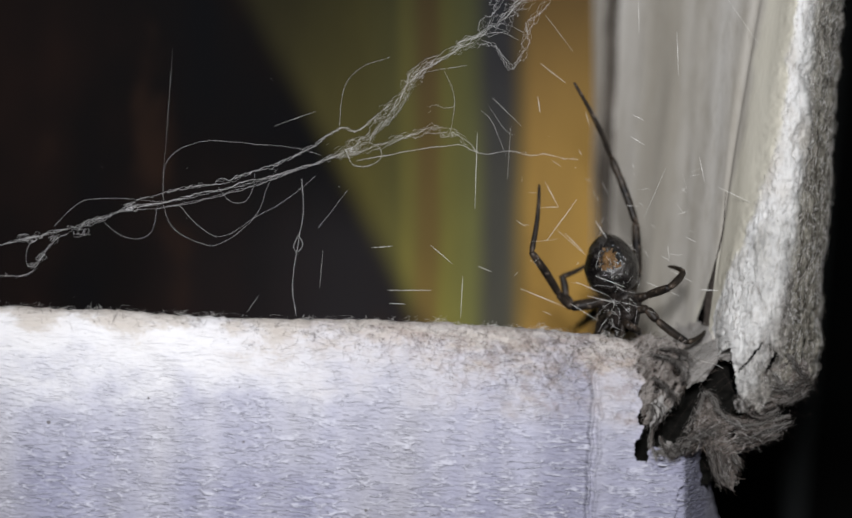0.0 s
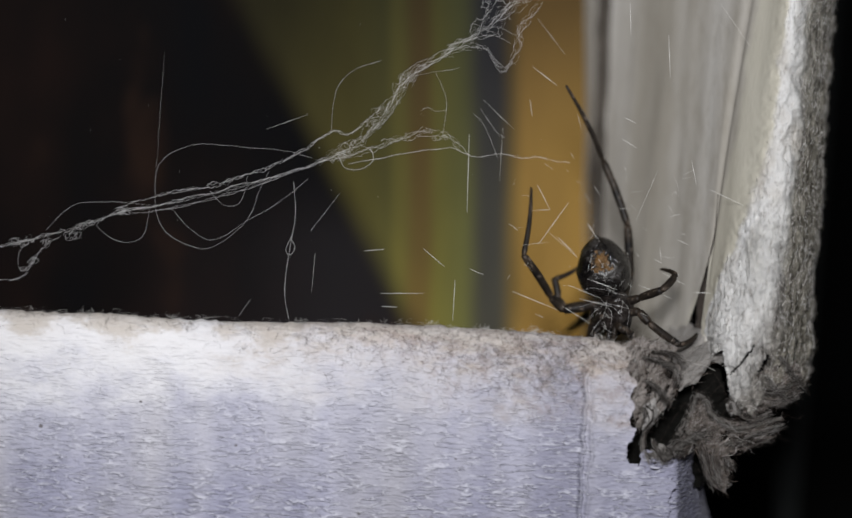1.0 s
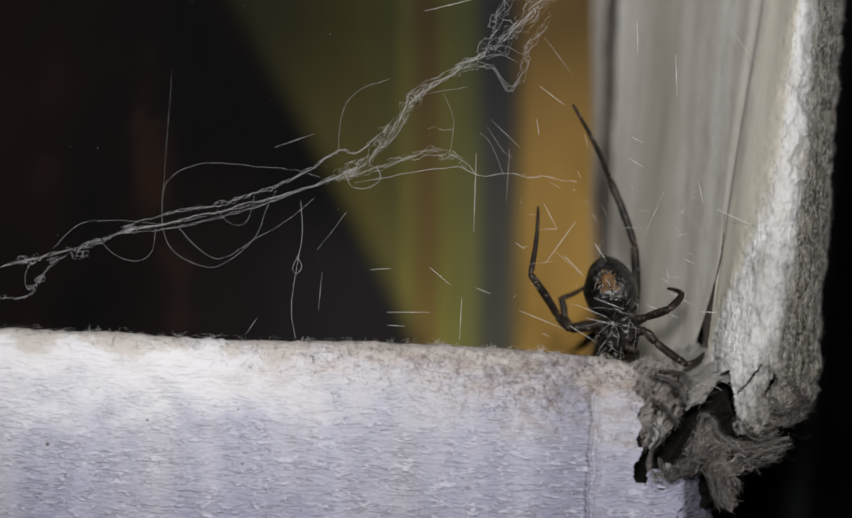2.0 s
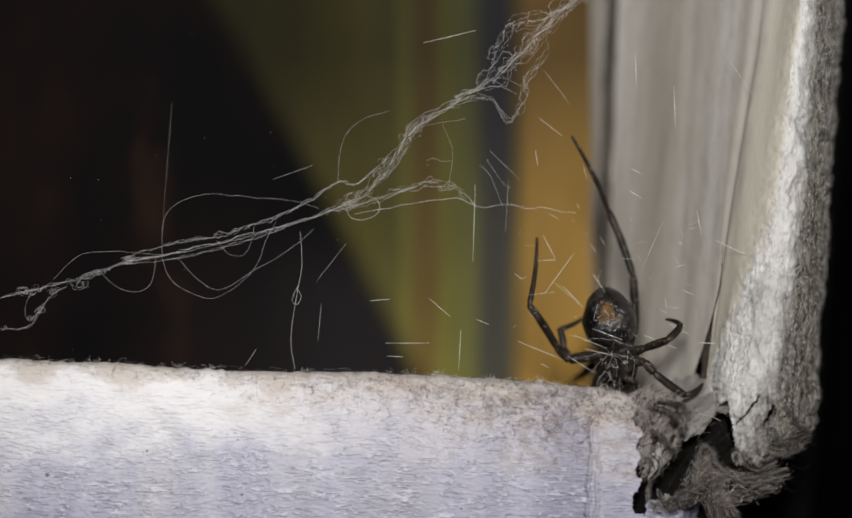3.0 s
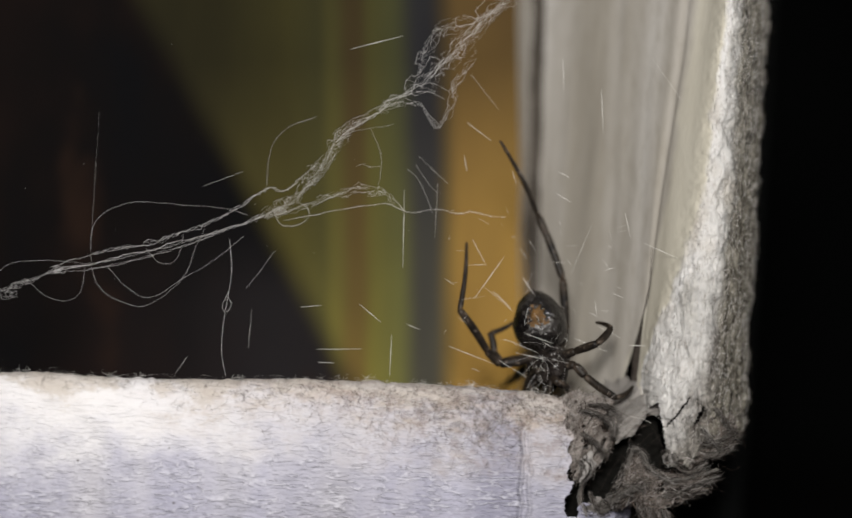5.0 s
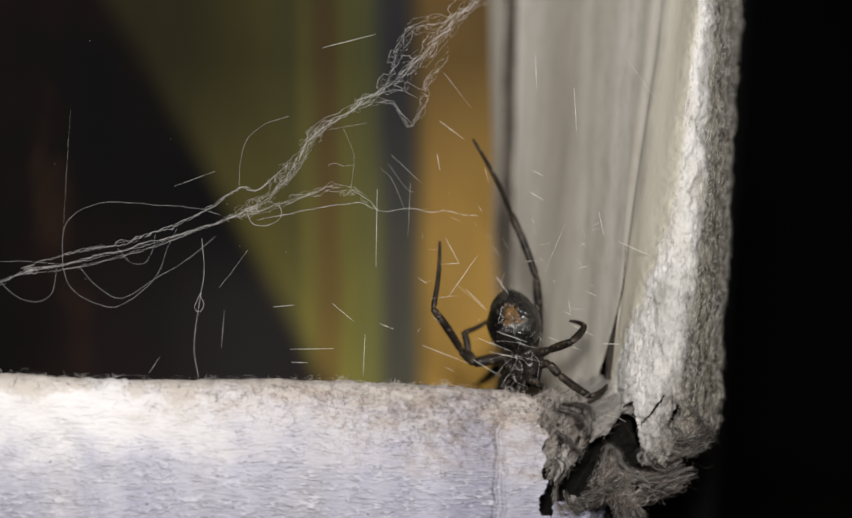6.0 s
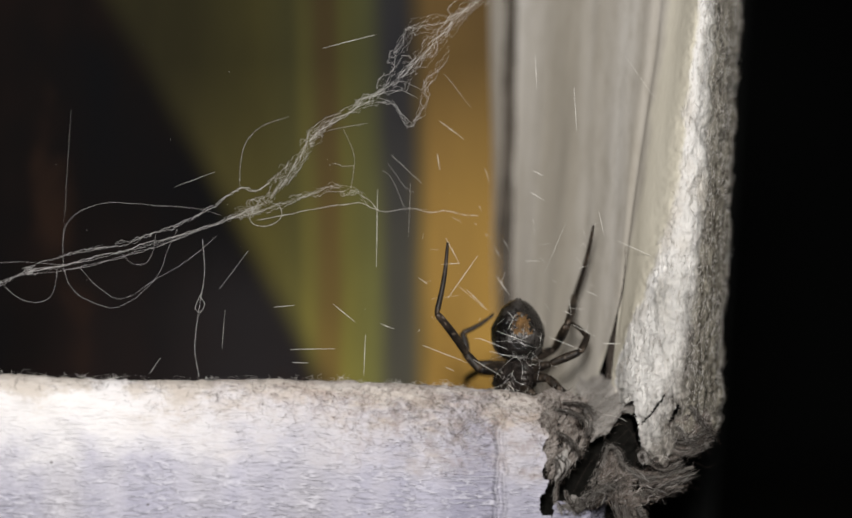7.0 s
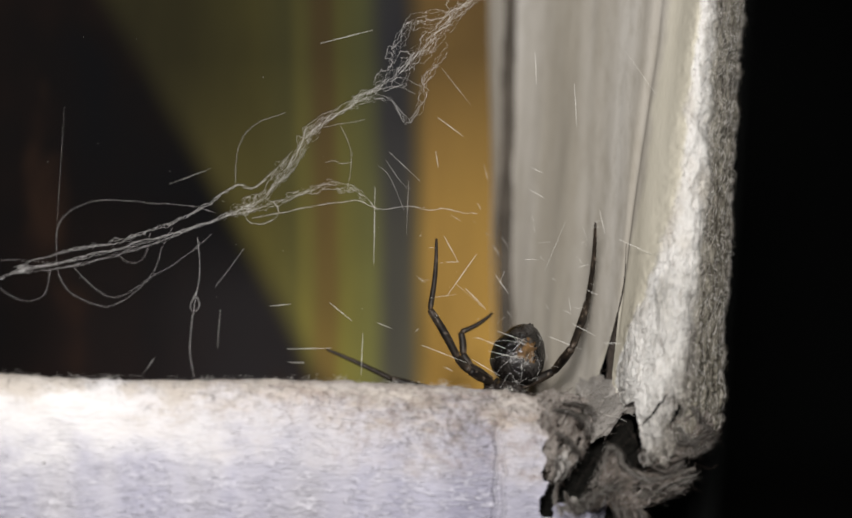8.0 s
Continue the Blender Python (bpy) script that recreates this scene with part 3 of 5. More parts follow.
        return q.z > low + 1.5 * ridge((q.x, 3, 8), 0.6, 4)

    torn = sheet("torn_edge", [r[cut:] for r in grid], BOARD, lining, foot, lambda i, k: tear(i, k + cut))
    tagged(torn, "torn furry grey-white board edge")
    # loose fibres standing off the tear
    pale, brown = [[], []], [[], []]
    w = len(la)
    for _ in range(5200):
        i, k = rng.randrange(steps), rng.randrange(cut + 2, w - 18)
        p = grid[i][k]
        if not foot(i, k - cut) or tear(i, k) < 0.15:
            continue
        way = Vector((rng.gauss(0.15, 0.5), rng.gauss(-0.25, 0.3), rng.gauss(0, 1))).normalized()
        size = rng.uniform(0.25, 1.0)
        off = Vector((0.3 if k > w - 60 else 0.0, -0.35, 0)) * rng.uniform(0.2, 1.2)
        line = spline([p - way * size * 0.5 + Vector((0, 0.25, 0)), p + off * 0.7, p + way * size * 0.5 + off], 0.3)
        to = pale if rng.random() < (0.3 if k > w - 90 else 0.88) else brown
        tube(to[0], to[1], line, rng.uniform(0.010, 0.026), 3)
    mixed = [[], []]
    for _ in range(4200):
        i, k = rng.randrange(steps), rng.randrange(cut + 2, w - 21)
        p = grid[i][k]
        if not foot(i, k - cut) or tear(i, k) < 0.5:
            continue
        way = Vector((rng.gauss(0.22, 0.25), rng.gauss(0, 0.2), 1)).normalized() * rng.uniform(0.2, 0.95)
        off = Vector((0.05, -0.3, 0)) * rng.uniform(0.5, 1.2)
        side = Vector((rng.gauss(0, 0.12), 0, 0))
        tube(*mixed, spline([p - way + Vector((0, 0.2, 0)), p + off + side, p + way + off * 0.6], 0.3), rng.uniform(0.008, 0.017), 3)
    for _ in range(1500):
        i, k = rng.randrange(steps), rng.randrange(w - 112, w - 45)
        p = grid[i][k]
        if not foot(i, k - cut):
            continue
        a = rng.uniform(0, 6.283)
        way = Vector((0.5 * math.cos(a), -0.1, math.sin(a))) * rng.uniform(0.2, 0.6)
        off = Vector((0.2, -0.25, 0)) * rng.uniform(0.3, 1.1)
        bow = Vector((way.z, 0, -way.x)) * rng.gauss(0, 0.5)
        tube(*mixed, spline([p - way, p + off + bow, p + way + off * 0.5], 0.2), rng.uniform(0.010, 0.022), 3)
    rim = [[], []]
    for _ in range(2600):
        i, k = rng.randrange(steps), rng.randrange(w - 142, w - 27)
        p = grid[i][k]
        if not foot(i, k - cut):
            continue
        a = rng.gauss(-0.2, 0.9)
        way = Vector((abs(math.cos(a)), -rng.uniform(0.1, 0.8), math.sin(a))).normalized() * rng.uniform(0.2, 0.85)
        bow = Vector((0, -0.1, rng.gauss(0, 0.25)))
        tube(*rim, spline([p, p + way * 0.5 + bow, p + way + bow * 0.4 + Vector((0, 0, rng.gauss(0, 0.2)))], 0.2), rng.uniform(0.008, 0.017), 3)
    tagged(mesh_object("paper_fibre", *rim, RIM_FIBRE, lining), "olive-grey fuzz on the outer rim", kind="stuff")
    tagged(mesh_object("paper_fibre", *mixed, UPRIGHT_FIBRE, lining), "upright paper fibres", kind="stuff")
    tagged(mesh_object("paper_fibre", *pale, PALE_FIBRE, lining), "pale loose paper fibres", kind="stuff")
    tagged(mesh_object("paper_fibre", *brown, BROWN_FIBRE, lining), "brown loose paper fibres", kind="stuff")


# patches of torn pulp where front and side board meet: tone, direction of the fibres in degrees, outline, holes as (centre, half sizes)
PULP = [
    ("hairy", 60, [(24.5, 1.2, 49.4), (27.2, 1.6, 50.6), (29.9, 2.0, 50.1), (32.7, 3.4, 48.8), (32.5, 3.0, 45.3), (31.6, 2.6, 43.3), (29.8, 2.0, 41.2), (28.6, 1.6, 39.5), (26.6, 0.2, 39.7), (26.2, -0.1, 42.8), (25.9, -0.1, 46.1)], [((31.5, 3.0, 46.6), 0.75, 1.25)]),
    ("grey", 35, [(31.6, 13.0, 50.8), (32.8, 16.6, 51.8), (34.6, 12.4, 52.0), (36.2, 8.8, 51.0), (38.6, 7.0, 49.5), (39.5, 6.0, 47.6), (36.8, 5.0, 47.2), (35.2, 4.4, 45.4), (33.5, 3.8, 44.2), (32.5, 3.4, 43.8)], []),
    ("felt", 70, [(33.3, 1.2, 41.9), (34.2, 0.8, 43.5), (35.6, 0.8, 43.1), (36.0, 1.0, 41.1), (37.4, 0.8, 38.7), (36.1, 1.0, 36.2), (34.5, 1.2, 37.0), (32.7, 1.4, 35.9), (31.2, 1.6, 36.4), (33.0, 1.4, 38.7)], []),
    ("felt", 12, [(35.5, 1.6, 41.5), (37.8, 0.8, 40.3), (41.2, 0.6, 40.0), (45.0, 1.0, 40.8), (44.8, 0.9, 39.6), (41.6, 0.6, 38.5), (38.4, 0.6, 38.3), (35.9, 1.0, 38.7)], []),
    ("felt", 15, [(35.5, 1.0, 38.3), (38.4, 0.2, 37.7), (41.7, 0.1, 38.6), (44.1, 0.6, 39.1), (43.5, 0.6, 38.2), (40.2, 0.2, 37.0), (37.7, 0.6, 35.9), (35.9, 1.2, 36.3)], []),
    ("felt", 40, [(41.3, 1.6, 45.4), (43.5, 1.2, 47.3), (46.7, 2.0, 47.7), (47.4, 2.0, 46.0), (46.4, 1.6, 43.3), (43.5, 1.0, 42.0), (41.1, 1.4, 41.1), (39.7, 2.0, 41.5)], [((44.3, 1.0, 44.6), 0.35, 0.9), ((42.5, 1.0, 43.0), 0.3, 0.8), ((44.8, 1.0, 42.4), 0.8, 0.3)]),
    ("felt", 100, [(35.0, 2.4, 37.4), (37.2, 1.6, 36.7), (38.8, 1.8, 35.3), (38.4, 2.2, 32.9), (37.7, 2.6, 31.1), (36.7, 2.6, 31.9), (35.6, 2.6, 34.4)], []),
    ("grey", 20, [(27.8, 0.6, 36.3), (30.2, 0.8, 37.4), (32.5, 1.2, 36.7), (31.4, 1.0, 35.8), (29.0, 0.7, 35.7)], []),
    ("pale", 75, [(27.4, 0.6, 42.6), (29.0, 0.4, 43.0), (29.5, 0.6, 41.6), (28.3, 0.8, 39.4), (27.3, 0.8, 40.2)], []),
    ("pale", 60, [(37.8, 0.5, 42.6), (39.1, 0.3, 43.3), (39.5, 0.3, 42.2), (38.5, 0.5, 41.0)], []),
    ("felt", 110, [(40.3, 0.8, 42.6), (41.7, 0.6, 42.2), (42.0, 0.8, 40.6), (41.2, 0.8, 40.2)], []),
]


def border(x, z, outline):
    """Distance in from the outline (negative outside)."""
    best, within = 1e9, False
    for (ax, _, az), (bx, _, bz) in zip(outline, outline[1:] + outline[:1]):
        u = max(0.0, min(1.0, ((x - ax) * (bx - ax) + (z - az) * (bz - az)) / ((bx - ax) ** 2 + (bz - az) ** 2)))
        best = min(best, math.hypot(x - ax - u * (bx - ax), z - az - u * (bz - az)))
        if (az > z) != (bz > z) and x < ax + (z - az) / (bz - az) * (bx - ax):
            within = not within
    return best if within else -best


def pulp_patch(tone, degrees, outline, holes, parent, seed):
    """A lumpy patch of torn pulp, curled back at its frayed rim, with hairs felted over it."""
    step = 0.13
    xs, zs = [q[0] for q in outline], [q[2] for q in outline]
    x0, z0 = min(xs) - 0.5, min(zs) - 0.5
    nx, nz = int((max(xs) + 0.5 - x0) / step) + 1, int((max(zs) + 0.5 - z0) / step) + 1
    ca, sa = math.cos(radians(degrees)), math.sin(radians(degrees))
    rows, inner = [], []
    for i in range(nz):
        row, ins = [], []
        for k in range(nx):
            x, z = x0 + k * step, z0 + i * step
            d = border(x, z, outline)
            for (hx, _, hz), ha, hb in holes:
                e = math.hypot((x - hx - 0.25 * (z - hz)) / ha, (z - hz) / hb)
                d = min(d, (e - 1) * min(ha, hb))
            d += 0.35 * ridge((x, z, seed), 0.9, 4)
            weights = [1.0 / (0.3 + (x - a) ** 2 + (z - c) ** 2) ** 1.5 for a, _, c in outline]
            y = sum(w * q[1] for w, q in zip(weights, outline)) / sum(weights)
            u, w = x * ca + z * sa, -x * sa + z * ca
            y += (0.35 if tone == "grey" else 1.0) * 0.55 * ridge((u * 0.3, w, seed), 0.6, 3) + 0.45 * ridge((u * 0.45, w * 1.3, seed + 4), 1.4, 4)
            y += 0.9 * max(0.0, 1 - max(0.0, d) / 0.8) ** 2
            row.append((x + 0.1 * ridge((x, z, 5), 2.0, 3), y, z + 0.1 * ridge((x, z, 15), 2.0, 3)))
            # splits run along the fibres
            split = ridge((u * 0.22, w * 1.2, seed + 9), 0.9, 3)
            ins.append(d > 0 and not (tone in ("felt", "hairy") and split > (0.42 if degrees == 60 else 0.32)))
        rows.append(row)
        inner.append(ins)
    ob = sheet("pulp", rows, {"felt": FELT, "hairy": HAIRY, "grey": GREY_PULP, "pale": PALE_PULP}[tone], parent, lambda i, k: inner[i][k])
    v, f = [], []
    spots = [(i, k) for i in range(nz) for k in range(nx) if inner[i][k]]
    for c in range(int(len(spots) * step * step * (26 if tone in ("felt", "hairy") else 4))):
        i, k = rng.choice(spots)
        p = Vector(rows[i][k])
        a = radians(degrees) + rng.gauss(0, 0.65)
        way = Vector((math.cos(a), rng.gauss(0, 0.2), math.sin(a))) * rng.uniform(0.25, 1.3)
        lift = Vector((rng.gauss(0, 0.25), -rng.uniform(0.05, 0.45), rng.gauss(0, 0.25)))
        line = spline([p - way + Vector((0, 0.3, 0)), p - way * 0.3 + lift * 0.7, p + way * 0.4 + lift + Vector((rng.gauss(0, 0.2), 0, rng.gauss(0, 0.2))), p + way + lift * 0.6 + Vector((rng.gauss(0, 0.3), 0, rng.gauss(0, 0.3)))], 0.25)
        r = rng.uniform(0.008, 0.024) if c % 14 else rng.uniform(0.03, 0.06)
        tube(v, f, line, lambda q: r * (1 - 0.6 * q), 3 if c % 14 else 5)
    tagged(mesh_object("paper_fibre", v, f, MIXED_FIBRE, ob), "frayed paper fibres", kind="stuff")
    return ob


def loose_hairs(parent):
    """Single hairs across the torn corner."""
    v, f = [], []
    for pts in ([(21.0, -1.2, 45.5), (24.6, -1.0, 46.6), (28.0, -0.6, 47.4), (30.9, 0.6, 48.1)], [(35.1, 2.0, 46.0), (36.2, 1.6, 46.4), (37.3, 1.6, 45.0), (38.1, 1.0, 43.1)],
                [(33.5, 1.6, 45.0), (34.8, 1.2, 43.9), (36.7, 1.4, 45.4)], [(29.8, 1.0, 37.9), (31.5, 1.4, 40.7), (33.0, 1.4, 42.7)], [(35.9, 1.0, 43.4), (36.9, 1.4, 44.4), (38.3, 0.8, 45.4)],
                [(44.8, 0.6, 41.4), (46.6, 1.2, 40.6), (47.6, 1.4, 41.1)], [(42.1, 0.6, 37.5), (44.1, 0.6, 38.3), (45.6, 0.9, 37.9)], [(46.3, 1.0, 45.4), (47.7, 1.4, 44.6), (48.4, 1.6, 43.3)]):
        tube(v, f, spline(pts, 0.3), 0.0085, 4)
    tagged(mesh_object("paper_fibre", v, f, BROWN_FIBRE, parent), "single loose hairs", kind="stuff")


# twisted strands of torn pulp in the corner: tone, core radius, number of fibres, line through it
STRANDS = [
    ("twist", 0.55, 90, [(31.9, 2.6, 38.6), (33.4, 1.6, 40.6), (34.0, 0.9, 43.0), (35.0, 0.7, 43.2), (35.7, 0.8, 41.8), (37.2, 0.6, 40.2), (39.2, 0.5, 39.5), (41.4, 0.7, 39.8), (44.6, 1.2, 40.6)]),
    ("twist", 0.42, 80, [(37.0, 0.9, 37.3), (39.2, 0.4, 37.9), (41.9, 0.3, 38.8), (44.9, 0.5, 40.0)]),
    ("twist", 0.36, 60, [(37.4, 1.2, 36.7), (40.4, 0.9, 37.5), (43.1, 1.0, 37.9)]),
    ("twist", 1.0, 130, [(28.2, 0.9, 36.4), (30.4, 0.8, 36.1), (32.4, 0.9, 37.5), (34.4, 0.9, 38.5), (36.4, 0.9, 39.2)]),
    ("soiled", 0.48, 80, [(35.0, 1.2, 38.4), (35.2, 1.3, 35.8), (35.8, 1.6, 33.8), (36.8, 1.9, 32.0)]),
    ("soiled", 0.42, 60, [(36.4, 1.3, 37.8), (36.7, 1.5, 35.1), (37.0, 1.8, 32.4)]),
    ("twist", 0.34, 40, [(37.8, 1.1, 36.4), (38.1, 1.3, 35.1), (38.6, 1.6, 34.4)]),
    ("twist", 0.40, 60, [(41.0, 0.9, 45.1), (43.7, 0.8, 43.8), (46.8, 1.4, 45.1)]),
    ("soiled", 0.45, 70, [(42.2, 0.9, 42.8), (44.8, 1.0, 42.5), (47.2, 1.6, 44.1)]),
    ("soiled", 0.42, 60, [(39.0, 0.8, 41.4), (41.0, 0.6, 40.5), (43.6, 1.0, 41.5)]),
    ("twist", 0.38, 60, [(44.4, 1.0, 48.4), (46.3, 1.3, 45.9), (47.7, 2.0, 44.4)]),
    ("twist", 0.34, 50, [(42.4, 0.6, 46.2), (43.6, 0.5, 44.6), (45.3, 0.8, 43.2)]),
    ("twist", 0.32, 60, [(27.4, 0.6, 48.3), (29.7, 0.8, 47.8), (32.4, 1.6, 45.8)]),
    ("twist", 0.34, 60, [(27.7, 0.4, 45.6), (29.3, 0.4, 44.4), (30.8, 0.8, 42.6)]),
    ("soiled", 0.30, 50, [(28.7, 0.7, 49.0), (31.0, 1.1, 48.8), (33.0, 2.2, 47.4)]),
    ("twist", 0.30, 50, [(30.0, 0.8, 47.3), (31.4, 0.7, 47.2), (31.9, 0.9, 45.8), (31.4, 0.9, 44.9)]),
    ("pale", 0.42, 50, [(27.6, 0.2, 42.4), (28.4, 0.0, 41.2), (27.6, 0.2, 39.4)]),
    ("soiled", 0.30, 50, [(27.8, 0.4, 39.2), (27.6, 0.5, 37.2), (28.4, 0.7, 35.2)]),
    ("soiled", 0.26, 40, [(28.8, 0.6, 38.2), (29.4, 0.6, 36.8), (30.4, 0.8, 35.4)]),
    ("pale", 0.40, 30, [(37.9, 0.3, 42.2), (38.6, 0.0, 42.6), (38.9, 0.2, 41.6)]),
]


def pulp_strand(tone, radius, count, points, parent, seed):
    """A twisted strand: a lumpy core with single fibres wound loosely round it."""
    radius *= 0.62 if tone == "pale" else 0.38
    core = spline(points, 0.12)
    n = len(core)
    v, f = [], []
    line = [q + Vector((ridge((i * 0.09, seed, 0), 1.0, 3), ridge((i * 0.09, seed, 5), 1.0, 3), ridge((i * 0.09, seed, 9), 1.0, 3))) * 0.15 for i, q in enumerate(core)]
    tube(v, f, line, lambda s: radius * (0.35 + 0.75 * math.sin(math.pi * (0.1 + 0.85 * s)) ** 0.7) * (1 + 0.6 * ridge((s * n * 0.12, seed, 2), 1.0, 4)), 12)
    v = [q + Vector((ridge(q, 1.6, 3), ridge(q + Vector((7, 0, 0)), 1.6, 3), ridge(q + Vector((0, 7, 0)), 1.6, 3))) * 0.16 for q in v]
    ob = mesh_object("pulp_strand", v, f, {"twist": TWIST, "soiled": FELT, "pale": PALE_PULP}[tone], parent)
    v, f = [], []
    for _ in range(int(count * 2.6)):
        a = rng.randrange(max(1, n - 12))
        b = min(n - 1, a + rng.randint(8, 26))
        turn, wind, out = rng.uniform(0, 6.283), rng.gauss(0, 0.10), radius * rng.uniform(0.7, 3.2)
        stray = Vector((rng.gauss(0, 0.35), -abs(rng.gauss(0, 0.25)), rng.gauss(0, 0.35)))
        pts = []
        for i in range(a, b + 1):
            way = (line[min(i + 1, n - 1)] - line[max(i - 1, 0)]).normalized()
            side = way.orthogonal().normalized()
            up = way.cross(side)
            g = turn + wind * (i - a)
            s = (i - a) / (b - a)
            pts.append(line[i] + (side * math.cos(g) + up * math.sin(g)) * out + stray * s ** 2.2)
        r = rng.choice((0.008, 0.013, 0.02, 0.034))
        tube(v, f, pts, lambda q: r * (1 - 0.6 * q), 3)
    tagged(mesh_object("paper_fibre", v, f, STRAND_FIBRE, ob), "frayed paper fibres", kind="stuff")


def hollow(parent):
    """Added backing deep in the hole of the corner, its shade put into the colour."""
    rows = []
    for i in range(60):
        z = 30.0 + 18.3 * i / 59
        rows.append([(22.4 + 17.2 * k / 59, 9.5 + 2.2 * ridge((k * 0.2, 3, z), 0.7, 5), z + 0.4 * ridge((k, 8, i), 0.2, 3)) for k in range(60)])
    ob = sheet("hole_backing", rows, HOLLOW, parent, lambda i, k: (((k - 30) / 29.0) ** 4 + ((i - 30) / 29.0) ** 4) ** 0.25 + 0.15 * ridge((k, i, 2), 0.12, 4) < 0.97)
    tagged(ob, "added near-black backing painted as shade inside the torn corner")


def lower_flap(parent):
    """A bent tongue of the front board under the torn corner."""
    rows = []
    for i in range(40):
        z = 26 + 11.0 * i / 39
        row = []
        for k in range(24):
            x = 27.1 + 0.9 * ridge((z, 9, 2), 0.6, 4) + (11.0 + 0.5 * ridge((z, 2, 2), 0.5, 3) - 0.30 * (z - 26)) * k / 23
            row.append((x, 0.6 + 0.30 * (x - 28) + 2.4 * max(0, x - 31.9) + 0.25 * ridge((x, z, 3), 0.5, 4), z - 62 + 0.5 * ridge((x, 2, 6), 0.6, 3) * (i > 30)))
        rows.append(row)
    ob = sheet("lower_flap", rows, PAPER, parent)
    ob.location = (0, 0, 0.062)
    tagged(ob, "bent bluish-white tongue of board")


def edge_fibres(parent):
    """Brown hairs felted into the soiled edge, and pale fuzz along its crest."""
    c, d = math.cos(radians(TILT_EDGE)), math.sin(radians(TILT_EDGE))
    pale, brown = [[], []], [[], []]
    for _ in range(2700):
        x = 27 - abs(rng.gauss(0, 20)) if rng.random() < 0.86 else rng.uniform(-55, 27)
        if x < -55:
            continue
        z = -abs(rng.gauss(0, 1)) * (0.9 + 3.6 * max(0, min(1, (x + 30) / 45)))
        crest = rng.random() < 0.035
        if crest:
            z = rng.uniform(-0.2, 0.1)
        y = 2.4 if crest else max(-0.12, 1.3 + z) - 0.15
        p = Vector((x, y, z + edge_height(x)))
        a = rng.gauss(-0.3, 1.0) if not crest else rng.gauss(0, 0.7)
        way = Vector((math.cos(a), 0, math.sin(a))) * rng.choice((rng.uniform(0.12, 0.4), rng.uniform(0.3, 0.9))) * (0.5 if crest else 0.25 if z > -0.9 else 1)
        mid = Vector((rng.gauss(0, 0.26), -rng.uniform(0.03, 0.12), rng.gauss(0, 0.26) + (0.15 if crest else 0)))
        line = [q for q in spline([p - way, p + mid, p + way + Vector((rng.gauss(0, 0.2), 0, rng.gauss(0, 0.2)))], 0.2)]
        line = [Vector((q.x * c + q.z * d, q.y, -q.x * d + q.z * c + 51.7)) for q in line]
        to = pale if crest or rng.random() < 0.25 else brown
        tube(to[0], to[1], line, rng.uniform(0.006, 0.014), 3)
    for _ in range(230):
        x = rng.uniform(-54, 27)
        p = Vector((x, rng.uniform(1.4, 3.6), edge_height(x) - 0.15))
        long = rng.choice((0.3, 0.6, 1.0))
        way = Vector((rng.gauss(0, 0.8), rng.gauss(0, 0.2), abs(rng.gauss(0.5, 0.35)))) * long
        sag = Vector((rng.gauss(0, 0.3), 0, rng.gauss(0.1, 0.15))) * long
        line = spline([p, p + way * 0.5 + sag, p + way + Vector((rng.gauss(0, 0.3), 0, -0.2 * abs(rng.gauss(0, 1)))) * long], 0.15)
        line = [Vector((q.x * c + q.z * d, q.y, -q.x * d + q.z * c + 51.7)) for q in line]
        tube(pale[0], pale[1], line, rng.uniform(0.004, 0.008), 3)
    # small tufts of lint caught on the crest
    for x0 in (-41.0, -30.2, -27.0, -14.6, 1.5, 8.1, 14.2):
        for _ in range(16):
            x = x0 + rng.gauss(0, 0.25)
            p = Vector((x, 2.4, edge_height(x) - 0.1))
            way = Vector((rng.gauss(0, 0.5), rng.gauss(0, 0.2), abs(rng.gauss(0.45, 0.25))))
            bow = Vector((rng.gauss(0, 0.25), -0.1, rng.gauss(0, 0.15)))
            line = spline([p, p + way * 0.5 + bow, p + way], 0.12)
            line = [Vector((q.x * c + q.z * d, q.y, -q.x * d + q.z * c + 51.7)) for q in line]
            tube(pale[0], pale[1], line, rng.uniform(0.005, 0.011), 3)
    tagged(mesh_object("paper_fibre", *pale, PALE_FIBRE, parent), "pale loose paper fibres", kind="stuff")
    tagged(mesh_object("paper_fibre", *brown, BROWN_FIBRE, parent), "brown matted hairs", kind="stuff")


